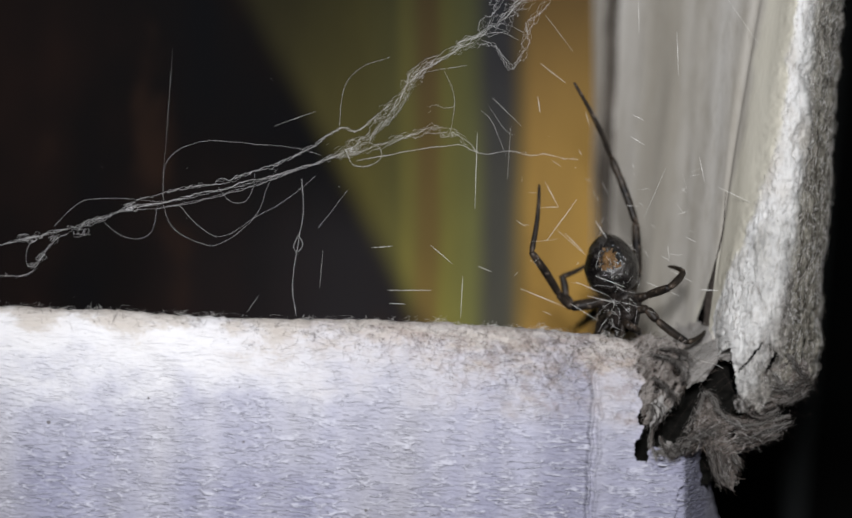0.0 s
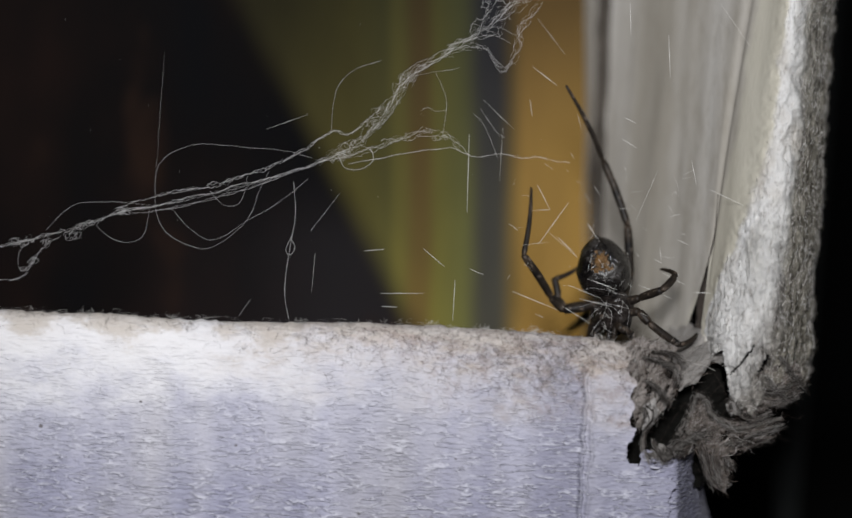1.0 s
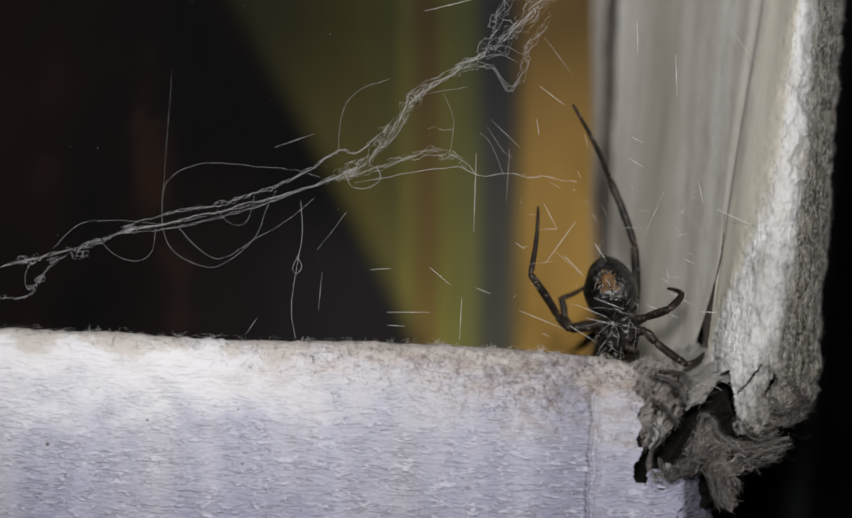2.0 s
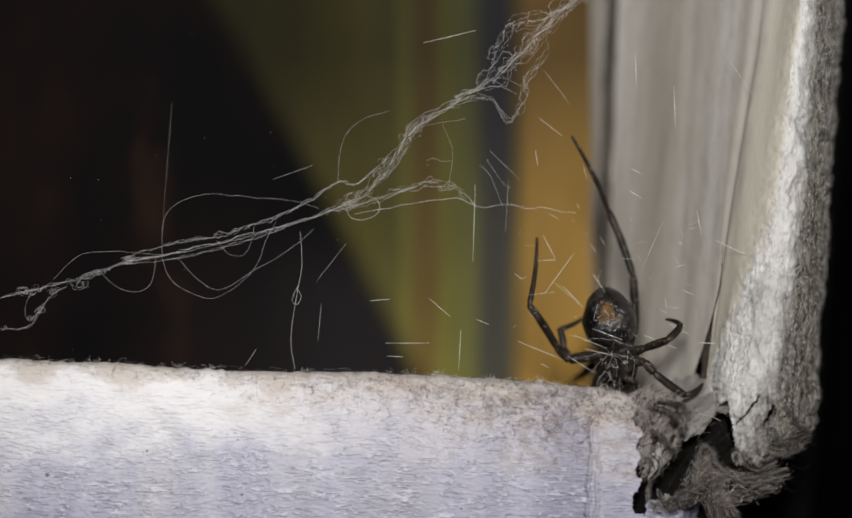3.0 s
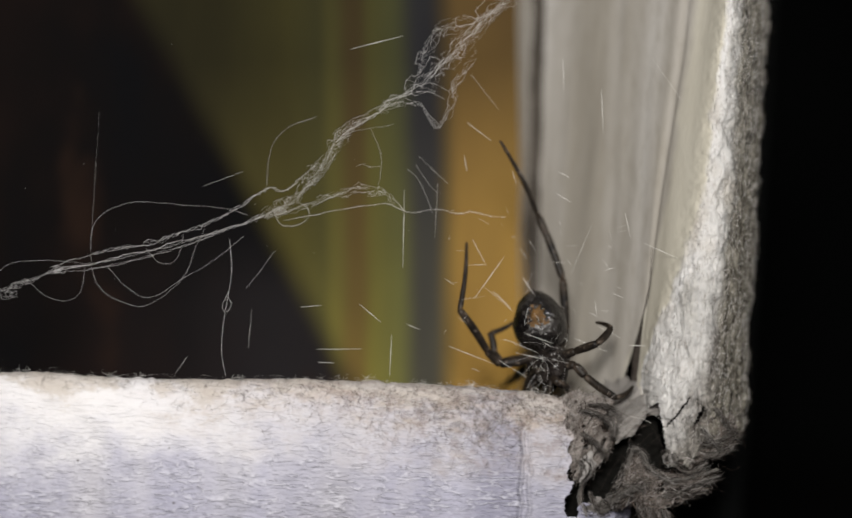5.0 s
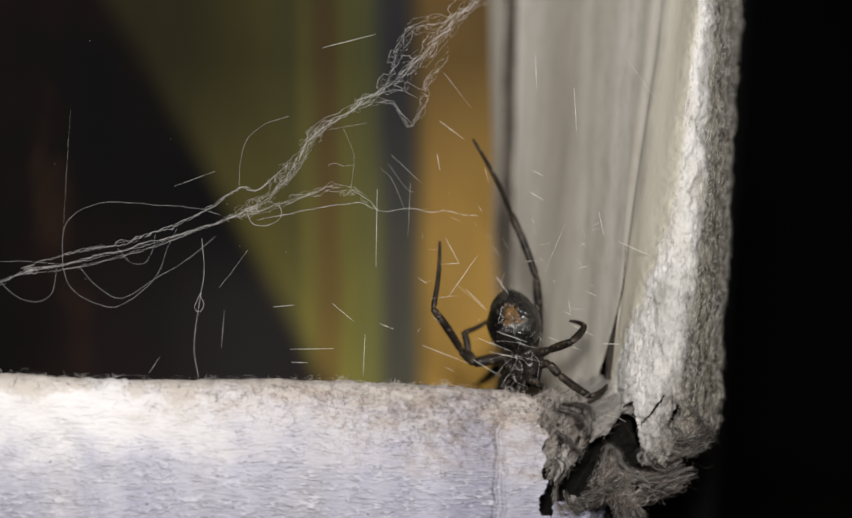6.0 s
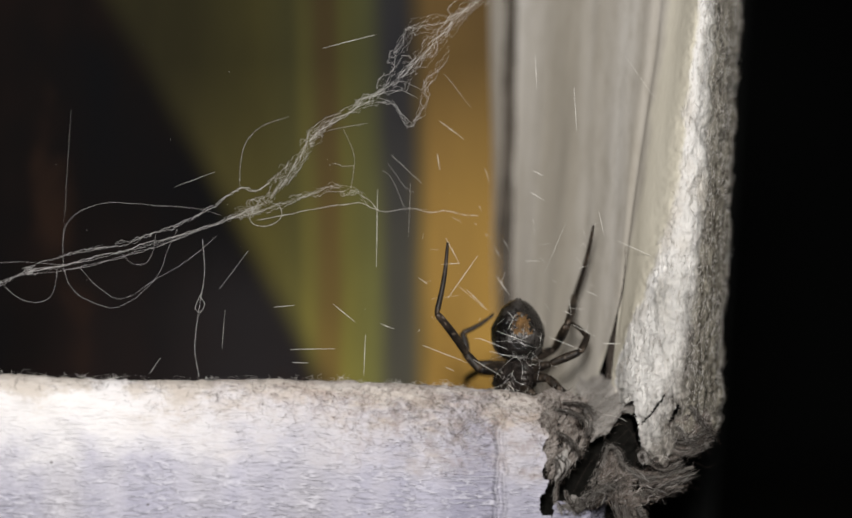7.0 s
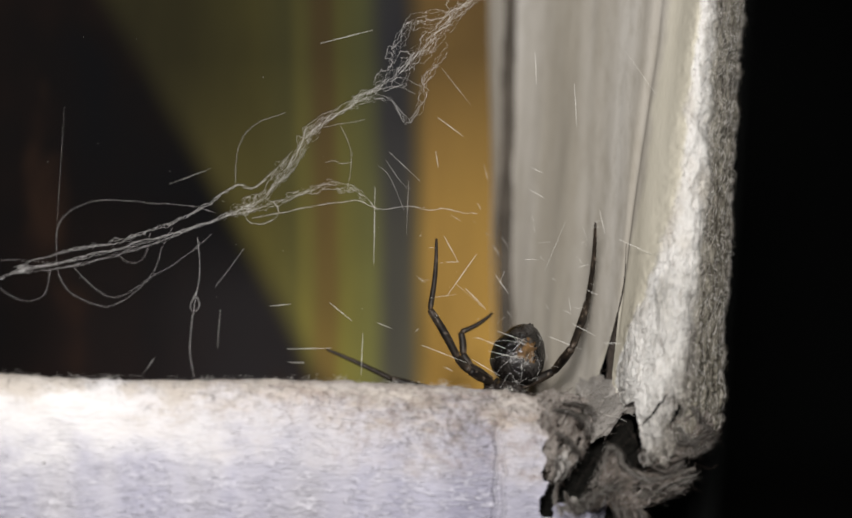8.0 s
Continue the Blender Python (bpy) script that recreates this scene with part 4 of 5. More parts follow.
def carton():
    box = thing("cardboard_box", "worn white cardboard box with a torn furry corner", "cardboard box")
    front_board(box)
    side_board(box)
    for k, (tone, degrees, outline, holes) in enumerate(PULP):
        pulp_patch(tone, degrees, outline, holes, box, k * 3.7)
    for k, (tone, radius, count, points) in enumerate(STRANDS):
        pulp_strand(tone, radius, count, points, box, k * 2.3)
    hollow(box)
    # backing sheet added behind the slit to give it a shaded tone
    slit = sheet("slit_backing", [[(35.2 + 3.2 * k / 12 + (z - 46) * 0.075 + 0.3 * ridge((z, k * 0.3, 3), 0.5, 3), 14.2 + 0.5 * ridge((k, z, 1), 0.8, 4), z) for k in range(13)] for z in [46 + 0.5 * i for i in range(50)]], SLIT_SHADE, box)
    tagged(slit, "added backing painted dark brown as shade behind the slit")
    loose_hairs(box)
    lower_flap(box)
    edge_fibres(box)
    v = []
    for y in (41, 43):
        v += [(-95, y, 0.5), (23.9, y, 0.5), (23.9, y, 125), (-95, y, 125)]
    f = [(0, 1, 2, 3), (7, 6, 5, 4), (0, 4, 5, 1), (1, 5, 6, 2), (2, 6, 7, 3), (3, 7, 4, 0)]
    v = [(a, b - 41, c - 60) for a, b, c in v]
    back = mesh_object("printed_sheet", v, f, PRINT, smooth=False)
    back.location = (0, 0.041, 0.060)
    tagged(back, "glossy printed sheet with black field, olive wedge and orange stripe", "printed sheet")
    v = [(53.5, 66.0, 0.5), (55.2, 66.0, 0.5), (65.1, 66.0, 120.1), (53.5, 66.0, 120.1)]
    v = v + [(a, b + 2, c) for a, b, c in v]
    # strip added behind the gap, its brown standing in for the corner's shadow
    shim = [(x, y, z) for y in (42.5, 43.5) for x, z in ((24.2, 0.5), (29.5, 0.5), (29.5, 125), (24.2, 125))]
    tagged(mesh_object("shade_strip", shim, f, STRIP, box, smooth=False), "added strip painted brown as shade inside the rear corner")
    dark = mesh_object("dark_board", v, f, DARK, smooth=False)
    tagged(dark, "near-black board standing behind the carton", "board")


# ---- the spider ----
LEGS = {
    "rear_left": [
        (6.60, (22.65, 9.00, 54.65), (18.36, 8.38, 53.89), (16.88, 10.07, 55.50), (13.25, 7.06, 60.85), (14.35, 9.85, 69.42)),
        (6.70, (22.85, 9.00, 53.84), (18.90, 7.22, 53.08), (17.42, 8.90, 54.69), (13.66, 6.35, 60.18), (15.11, 8.48, 68.89)),
        (6.80, (22.57, 9.00, 53.57), (19.11, 6.35, 53.02), (17.49, 7.65, 54.83), (13.59, 5.03, 60.19), (15.19, 6.74, 68.97)),
        (7.10, (22.31, 9.00, 53.44), (18.86, 6.31, 53.09), (17.10, 6.70, 55.18), (13.40, 3.34, 60.27), (15.01, 4.62, 69.12)),
        (7.30, (21.98, 9.00, 52.30), (18.76, 6.15, 53.18), (16.86, 6.59, 55.14), (13.30, 3.28, 60.36), (14.76, 5.40, 69.07)),
        (7.50, (21.67, 9.00, 51.98), (18.66, 6.07, 53.27), (16.76, 6.51, 55.23), (13.14, 3.91, 60.79), (14.45, 6.60, 69.37)),
        (7.90, (21.32, 9.00, 51.71), (18.59, 6.01, 53.41), (16.76, 6.43, 55.44), (13.14, 4.15, 61.14), (14.11, 7.35, 69.58)),
        (7.97, (20.68, 9.00, 51.43), (17.78, 6.09, 52.98), (16.44, 7.97, 54.50), (13.01, 6.97, 60.67), (14.05, 8.91, 69.48)),
        (8.00, (20.68, 9.00, 51.43), (17.78, 6.09, 52.98), (16.44, 7.97, 54.50), (13.01, 6.97, 60.67), (14.05, 8.91, 69.48)),
    ],
    "third_left": [
        (6.60, (22.38, 10.00, 54.70), (18.64, 10.58, 54.16), (17.78, 11.07, 55.15), (17.35, 11.66, 57.77), (20.39, 12.81, 59.36)),
        (6.70, (22.57, 10.00, 53.68), (19.02, 10.75, 53.64), (17.78, 11.03, 54.83), (17.61, 11.74, 57.24), (21.12, 12.46, 59.71)),
        (6.80, (22.50, 10.00, 53.55), (18.83, 10.66, 53.65), (17.65, 10.98, 54.84), (17.24, 11.49, 57.60), (21.29, 11.73, 60.06)),
        (7.10, (22.39, 10.00, 53.55), (18.36, 10.20, 53.91), (17.50, 10.65, 55.04), (17.02, 11.20, 57.74), (20.98, 11.70, 60.00)),
        (7.30, (22.05, 10.00, 52.27), (18.36, 10.43, 53.60), (17.39, 10.73, 54.99), (17.03, 11.34, 57.62), (20.84, 11.95, 59.88)),
        (7.50, (21.74, 10.00, 51.95), (18.37, 10.62, 53.55), (17.30, 10.72, 55.09), (16.87, 11.31, 57.71), (20.89, 11.78, 59.90)),
        (7.90, (21.39, 10.00, 51.82), (18.35, 10.78, 53.56), (17.40, 10.99, 55.09), (16.99, 11.50, 57.85), (20.84, 12.16, 59.90)),
        (7.97, (20.75, 10.00, 51.68), (18.15, 10.96, 53.40), (17.26, 11.22, 54.91), (17.07, 11.67, 57.76), (20.88, 12.32, 59.92)),
        (8.00, (20.75, 10.00, 51.68), (18.15, 10.96, 53.40), (17.26, 11.22, 54.91), (17.07, 11.67, 57.76), (20.88, 12.32, 59.92)),
    ],
    "second_left": [
        (6.60, (22.86, 12.00, 53.97), (22.02, 14.98, 53.50), (21.09, 18.84, 52.13), (20.24, 24.32, 51.17), (19.59, 32.90, 50.07)),
        (6.70, (23.06, 12.00, 52.94), (21.45, 14.70, 52.97), (20.33, 18.68, 52.30), (19.48, 24.17, 51.34), (18.76, 32.69, 49.97)),
        (6.80, (22.98, 12.00, 52.60), (21.38, 14.69, 52.70), (19.98, 18.63, 52.31), (19.13, 24.14, 51.49), (18.55, 32.62, 49.84)),
        (7.10, (22.86, 12.00, 52.25), (20.77, 14.33, 52.43), (19.16, 18.19, 52.84), (17.70, 23.20, 51.69), (17.45, 32.14, 49.58)),
        (7.30, (22.53, 12.00, 51.52), (20.45, 14.30, 51.97), (18.78, 18.15, 52.85), (17.36, 23.20, 51.83), (16.93, 32.10, 49.68)),
        (7.50, (22.21, 12.00, 51.06), (20.84, 14.63, 52.06), (18.80, 18.20, 53.05), (17.21, 23.30, 51.96), (16.69, 32.19, 49.64)),
        (7.90, (21.86, 12.00, 50.65), (20.83, 14.84, 51.50), (18.80, 18.40, 52.65), (16.93, 23.50, 51.65), (16.28, 32.38, 49.78)),
        (7.97, (20.86, 12.00, 49.84), (17.76, 12.44, 49.62), (13.65, 13.03, 50.25), (8.33, 13.82, 51.92), (0.59, 15.04, 55.61)),
        (8.00, (20.86, 12.00, 49.84), (17.76, 12.44, 49.62), (13.65, 13.03, 50.25), (8.33, 13.82, 51.92), (0.59, 15.04, 55.61)),
    ],
    "front_left": [
        (6.60, (23.12, 6.50, 53.04), (22.42, 9.21, 52.37), (21.86, 10.07, 51.36), (21.70, 13.00, 50.21), (21.40, 16.23, 48.65)),
        (6.80, (22.90, 6.50, 51.71), (22.21, 9.27, 51.31), (21.64, 10.32, 50.50), (21.49, 13.25, 49.35), (21.19, 16.57, 47.99)),
        (7.97, (22.17, 6.50, 50.26), (21.49, 9.27, 49.87), (20.94, 10.42, 49.21), (20.79, 13.43, 48.27), (20.49, 16.67, 46.73)),
        (8.00, (22.17, 6.50, 50.26), (21.49, 9.27, 49.87), (20.94, 10.42, 49.21), (20.79, 13.43, 48.27), (20.49, 16.67, 46.73)),
    ],
    "rear_right": [
        (6.60, (25.55, 9.00, 55.01), (27.12, 12.05, 58.01), (26.68, 11.11, 64.62), (23.72, 12.36, 72.93), (18.70, 8.44, 82.24)),
        (6.70, (26.31, 9.00, 54.67), (29.47, 10.22, 57.71), (29.74, 4.29, 60.81), (28.82, 10.25, 67.37), (25.14, 8.67, 77.91)),
        (6.80, (25.75, 9.00, 54.20), (29.09, 11.81, 55.52), (30.26, 6.05, 58.74), (31.85, 13.97, 62.50), (33.74, 7.09, 71.24)),
        (7.10, (25.43, 9.00, 54.20), (28.84, 11.79, 55.38), (29.87, 5.90, 58.40), (31.80, 13.74, 62.15), (33.50, 7.08, 71.10)),
        (7.30, (25.45, 9.00, 53.26), (28.71, 12.07, 54.10), (30.02, 6.34, 57.32), (32.32, 13.40, 62.24), (33.45, 6.29, 70.92)),
        (7.50, (25.27, 9.00, 52.74), (28.45, 12.19, 53.37), (29.90, 6.71, 56.93), (32.20, 13.87, 61.71), (33.41, 7.39, 70.87)),
        (7.70, (24.97, 9.00, 51.85), (28.31, 11.84, 53.10), (29.89, 6.22, 56.38), (32.55, 12.96, 61.57), (33.41, 6.74, 70.94)),
        (7.90, (24.76, 9.00, 51.38), (28.44, 11.42, 52.55), (30.15, 5.68, 55.55), (32.88, 12.05, 61.15), (33.48, 6.60, 71.01)),
        (7.97, (24.41, 9.00, 50.82), (28.54, 9.64, 52.65), (30.30, 3.90, 55.61), (33.00, 10.16, 61.35), (33.52, 4.38, 71.02)),
        (8.00, (24.41, 9.00, 50.82), (28.54, 9.64, 52.65), (30.30, 3.90, 55.61), (33.00, 10.16, 61.35), (33.52, 4.38, 71.02)),
    ],
    "third_right": [
        (6.60, (25.67, 8.00, 54.68), (27.74, 6.17, 55.47), (30.17, 3.21, 56.45), (32.13, 4.79, 58.34), (30.56, 7.95, 59.06)),
        (6.70, (25.86, 8.00, 53.53), (28.07, 6.27, 54.17), (31.26, 4.22, 55.28), (32.62, 5.54, 57.80), (30.57, 8.28, 58.93)),
        (6.80, (25.65, 8.00, 53.26), (27.86, 6.23, 53.77), (31.47, 5.67, 55.29), (32.61, 7.97, 57.12), (30.37, 9.99, 59.08)),
        (7.10, (25.53, 8.00, 52.99), (27.75, 6.23, 53.49), (31.21, 4.68, 54.60), (32.50, 6.48, 56.84), (30.40, 8.52, 58.94)),
        (7.20, (25.55, 8.00, 52.69), (27.74, 6.16, 52.37), (30.16, 3.03, 52.47), (32.02, 5.54, 52.85), (31.60, 9.09, 52.44)),
        (7.30, (25.41, 8.00, 52.12), (27.75, 6.33, 51.94), (30.16, 3.19, 51.97), (32.09, 5.68, 52.00), (31.19, 9.14, 51.60)),
        (7.50, (25.02, 8.00, 51.19), (27.42, 6.43, 51.01), (29.97, 3.40, 51.10), (31.70, 6.03, 51.28), (30.24, 9.23, 50.48)),
        (7.70, (24.67, 8.00, 50.86), (27.07, 6.44, 50.54), (29.48, 3.31, 50.36), (31.34, 5.85, 50.46), (29.81, 9.07, 49.94)),
        (7.90, (24.46, 8.00, 50.59), (26.92, 6.64, 49.99), (29.47, 3.61, 49.81), (31.05, 6.33, 49.92), (29.80, 9.61, 49.12)),
        (7.97, (24.18, 8.00, 50.05), (26.34, 6.29, 49.19), (29.05, 3.44, 48.87), (30.42, 6.27, 48.98), (29.38, 9.66, 48.33)),
        (8.00, (24.18, 8.00, 50.05), (26.34, 6.29, 49.19), (29.05, 3.44, 48.87), (30.42, 6.27, 48.98), (29.38, 9.66, 48.33)),
    ],
    "front_right": [
        (6.60, (25.65, 8.00, 53.65), (27.64, 5.93, 53.75), (28.86, 5.66, 52.36), (32.80, 6.35, 49.55), (35.20, 8.60, 50.90)),
        (6.70, (25.84, 8.00, 52.29), (27.90, 5.99, 52.26), (29.26, 5.04, 51.41), (33.35, 6.23, 49.00), (35.70, 8.50, 50.30)),
        (6.80, (25.63, 8.00, 52.03), (27.70, 6.01, 52.27), (28.92, 5.00, 51.29), (32.60, 7.42, 49.16), (35.00, 9.60, 50.40)),
        (7.10, (25.31, 8.00, 51.89), (27.16, 5.82, 51.58), (28.24, 4.79, 50.47), (30.41, 8.77, 48.64), (32.45, 11.45, 47.37)),
        (7.30, (24.99, 8.00, 51.31), (26.35, 5.53, 50.73), (27.43, 4.50, 49.61), (29.40, 8.65, 47.93), (31.09, 11.39, 46.32)),
        (7.97, (23.98, 8.00, 49.91), (25.12, 5.42, 49.35), (26.19, 4.36, 48.25), (28.00, 8.68, 46.86), (29.67, 11.55, 45.48)),
        (8.00, (23.98, 8.00, 49.91), (25.12, 5.42, 49.35), (26.19, 4.36, 48.25), (28.00, 8.68, 46.86), (29.67, 11.55, 45.48)),
    ],
    "second_right": [
        (6.60, (24.65, 7.00, 52.32), (25.32, 4.29, 51.63), (26.21, 5.34, 51.20), (26.82, 8.40, 50.78), (26.52, 11.82, 49.70)),
        (6.80, (24.44, 7.00, 51.39), (25.11, 4.26, 50.83), (26.00, 5.31, 50.41), (26.60, 8.35, 49.85), (26.31, 11.77, 48.76)),
        (7.97, (23.22, 7.00, 50.23), (23.89, 4.28, 49.54), (24.76, 5.20, 48.85), (25.36, 8.25, 48.30), (25.07, 11.67, 47.23)),
        (8.00, (23.22, 7.00, 50.23), (23.89, 4.28, 49.54), (24.76, 5.20, 48.85), (25.36, 8.25, 48.30), (25.07, 11.67, 47.23)),
    ],
}

BODY = [
    # seconds, rear end of the abdomen, its waist, the mouth
    (0.0, (22.5, 8.5, 63.2), (24.1, 8.5, 55.7), (25.1, 8.0, 50.8)),
    (6.6, (22.6, 8.5, 63.2), (24.2, 8.5, 55.7), (25.0, 8.0, 50.7)),
    (6.7, (23.6, 8.5, 62.1), (24.7, 8.5, 54.4), (24.9, 8.5, 50.0)),
    (6.8, (24.0, 8.5, 62.0), (24.1, 8.5, 54.1), (23.7, 9.0, 49.6)),
    (7.1, (24.2, 8.5, 61.8), (23.8, 8.5, 53.8), (23.3, 9.0, 49.3)),
    (7.3, (24.7, 8.5, 61.1), (23.3, 8.5, 53.1), (23.0, 9.5, 48.5)),
    (7.5, (24.7, 8.5, 60.3), (23.2, 8.5, 52.4), (22.9, 10.0, 47.7)),
    (7.7, (24.9, 8.5, 59.8), (23.1, 8.5, 52.0), (22.6, 10.0, 47.4)),
    (7.9, (25.2, 8.5, 59.3), (22.9, 8.5, 51.6), (22.3, 10.0, 47.0)),
    (7.97, (25.7, 8.5, 58.6), (22.7, 8.5, 51.3), (22.0, 10.0, 46.8)),
    (8.0, (25.7, 8.5, 58.6), (22.7, 8.5, 51.3), (22.0, 10.0, 46.8)),
]


def aligned(a, b, before=None, was=None):
    """A turn that lays local z along a-b, with as little twist from the turn before as can be."""
    way = (Vector(b) - Vector(a)).normalized()
    if before is None:
        return Vector((0, 0, 1)).rotation_difference(way), way
    return was.rotation_difference(way) @ before, way


def key_rows(pairs, roll=lambda t: 0.0):
    """Rows for walk() from (seconds, a, b) in millimetres: origin at a, local z towards b, rolled about it."""
    rows, turn, way = [], None, None
    for t, a, b in pairs:
        turn, way = aligned(a, b, turn, way)
        rows.append((t, Matrix.LocRotScale(Vector(a) * MM, turn, None) @ Matrix.Rotation(radians(roll(t)), 4, "Z")))
    if rows[-1][0] < 8.0:
        rows.append((8.0, rows[-1][1]))
    return rows


def segment(name, length, r0, r1, r2, parent, hairs, bow=0.0):
    """One leg segment along local z: a swollen tube with bristles."""
    v, f = [], []
    line = [Vector((bow * math.sin(math.pi * i / 14), 0, length * i / 14)) for i in range(15)]

    def radius(s):
        r = r0 + (r1 - r0) * s * 2 if s < 0.5 else r1 + (r2 - r1) * (s - 0.5) * 2
        if s < 0.07:
            r *= 0.72 + 4 * s
        if s > 0.96:
            r *= 0.8
        return r

    tube(v, f, line, radius, 10)
    for _ in range(hairs):
        s = rng.random()
        a = rng.random() * 6.283
        d = Vector((math.cos(a), math.sin(a), 0))
        p = Vector((bow * math.sin(math.pi * s), 0, length * s))
        q = p + d * (radius(s) + 0.22 * rng.uniform(0.5, 1.2)) + Vector((0, 0, 0.3))
        tube(v, f, [p + d * radius(s) * 0.8, q], lambda k: 0.014 * (1 - 0.6 * k), 3)
    return mesh_object(name, v, f, LEG, parent)


def belly(s):
    """Radius of the abdomen along its length: pointed at the spinnerets, widest past the middle."""
    s = min(1.0, max(0.0, s))
    return 6.5 * s ** 0.58 * (1 - s) ** 0.38


def spider():
    root = thing("spider", "dark brown spider with an orange belly mark in its web", "spider")
    # abdomen: local z from the spinnerets (0) to the waist
    top, waist = Vector(BODY[0][1]), Vector(BODY[0][2])
    length = (waist - top).length * 1.02
    v, f = [], []
    rings, parts = 30, 36
    for i in range(rings + 1):
        s = i / rings
        r = belly(s) if 0 < i < rings else 0.05
        for k in range(parts):
            a = 2 * math.pi * k / parts
            d = 1 + 0.05 * ridge((math.cos(a) * 2, math.sin(a) * 2, s * 5), 1.0, 3)
            v.append(Vector((math.cos(a) * r * d, math.sin(a) * r * 0.95 * d, s * length)))
    for i in range(rings):
        for k in range(parts):
            a, b = i * parts + k, i * parts + (k + 1) % parts
            f.append((a, b, b + parts, a + parts))
    abdomen = mesh_object("abdomen", v, f, SHELL, root, "glossy black rounded abdomen")
    # hourglass-like blot on the side that faces out (local -y)
    mv, mf = [], []
    m = 26
    for i in range(m + 1):
        for k in range(m + 1):
            s, w = i / m, (k / m - 0.5) * 2
            a = -math.pi / 2 + 0.42 * w + 0.1
            zz = 0.22 + 0.36 * s
            d = 1.012 + 0.05 * ridge((math.cos(a) * 2, math.sin(a) * 2, zz * 5), 1.0, 3)
            mv.append(Vector((math.cos(a) * belly(zz) * d, math.sin(a) * belly(zz) * 0.95 * d, zz * length)))
    for i in range(m):
        for k in range(m):
            s, w = i / m - 0.5, (k / m - 0.5) * 2
            if math.hypot(s * 2.1, w * (1.35 - 0.5 * s)) + 0.95 * ridge((s * 5, w * 2.6, 3.3), 1.3, 5) < 1.0:
                a = i * (m + 1) + k
                mf.append((a, a + 1, a + m + 2, a + m + 1))
    mesh_object("belly_mark", mv, mf, MARK, abdomen, "rusty orange blot")
    for _ in range(8):
        z, a, wide = rng.uniform(0.15, 0.98), -math.pi / 2 + rng.gauss(0, 0.6), rng.uniform(0.1, 0.35)
        lean = rng.gauss(0.1, 0.12)
        pts = []
        for k in range(5):
            s = min(0.97, max(0.1, z + lean * (k / 4 - 0.5)))
            b = a + wide * (k / 4 - 0.5)
            pts.append(Vector((math.cos(b), math.sin(b) * 0.95, 0)) * (belly(s) * 1.06 + 0.1 * (k % 2)) + Vector((0, -0.1, s * length)))
        v, f = [], []
        thin = rng.choice((0.006, 0.008, 0.015))
        tube(v, f, spline(pts, 0.2), thin, 4)
        mesh_object("silk_thread", v, f, THREAD, abdomen, "pale silk stuck to the body")
    for dx in (-0.28, 0.28):
        v, f = [], []
        tube(v, f, [Vector((dx * 0.8, 0.1, 0.45)), Vector((dx * 0.7, -0.05, 0.05)), Vector((dx * 0.5, -0.1, -0.08))], lambda s: 0.2 * (1 - 0.5 * s), 8)
        mesh_object("spinneret", v, f, THORAX, abdomen)
    walk_rows = {abdomen: key_rows([(t, a, b) for t, a, b, c in BODY], lambda t: -17.0 * min(1.0, max(0.0, (t - 6.6) / 0.6)))}
    # the fore body
    fore = (Vector(BODY[0][3]) - waist).length
    v, f = [], []
    lump(v, f, (0, 0, fore * 0.42), (3.0, 2.0, fore * 0.55), 4.0, 0.25, 0.6, 20, 24)
    thorax = mesh_object("cephalothorax", v, f, THORAX, root, "dark brown fore body")
    v, f = [], []
    lump(v, f, (0, -1.35, fore * 0.42), (1.2, 0.6, 1.5), 8.0, 0.16, 0.6, 12, 16)
    mesh_object("sternum", v, f, THORAX, thorax)
    for dx in (-0.45, 0.45):
        v, f = [], []
        tube(v, f, spline([(dx, -0.6, fore * 0.78), (dx * 1.2, -1.0, fore * 1.0), (dx * 0.9, -1.3, fore * 1.16)], 0.2), lambda s: 0.5 * (1 - 0.55 * s), 8)
        mesh_object("chelicera", v, f, THORAX, thorax, "blunt dark fang")
    for dx in (-1, 1):
        v, f = [], []
        tube(v, f, spline([(dx * 1.0, -0.9, fore * 0.7), (dx * 1.9, -1.9, fore * 0.85), (dx * 1.5, -2.2, fore * 1.15), (dx * 1.0, -2.0, fore * 1.28)], 0.2), lambda s: 0.34 * (1 - 0.45 * s), 8)
        mesh_object("pedipalp", v, f, LEG, thorax, "short jointed feeler")
    for _ in range(18):
        p = Vector((rng.uniform(-2.4, 2.2), -rng.uniform(2.0, 2.5), rng.uniform(0, fore)))
        turn = rng.gauss(0.2, 0.6)
        q = p + Vector((math.cos(turn), rng.uniform(-0.1, 0.3), math.sin(turn))) * rng.uniform(0.5, 1.8)
        v, f = [], []
        thin = rng.choice((0.008, 0.012, 0.018))
        tube(v, f, spline([p, p.lerp(q, 0.5) + Vector((0, -0.05, rng.gauss(0, 0.12))), q], 0.2), thin, 4)
        mesh_object("silk_thread", v, f, THREAD, thorax, "pale silk stuck to the body")
    for k in range(8):
        a = (k % 4) * 0.75 - 1.1
        dx = 1 if k < 4 else -1
        v, f = [], []
        lump(v, f, (dx * 1.9, -1.0, fore * 0.42 + a), (1.3, 0.75, 0.7), k * 1.7, 0.15, 0.6, 10, 12)
        mesh_object("coxa", v, f, THORAX, thorax)
    walk_rows[thorax] = key_rows([(t, b, c) for t, a, b, c in BODY])
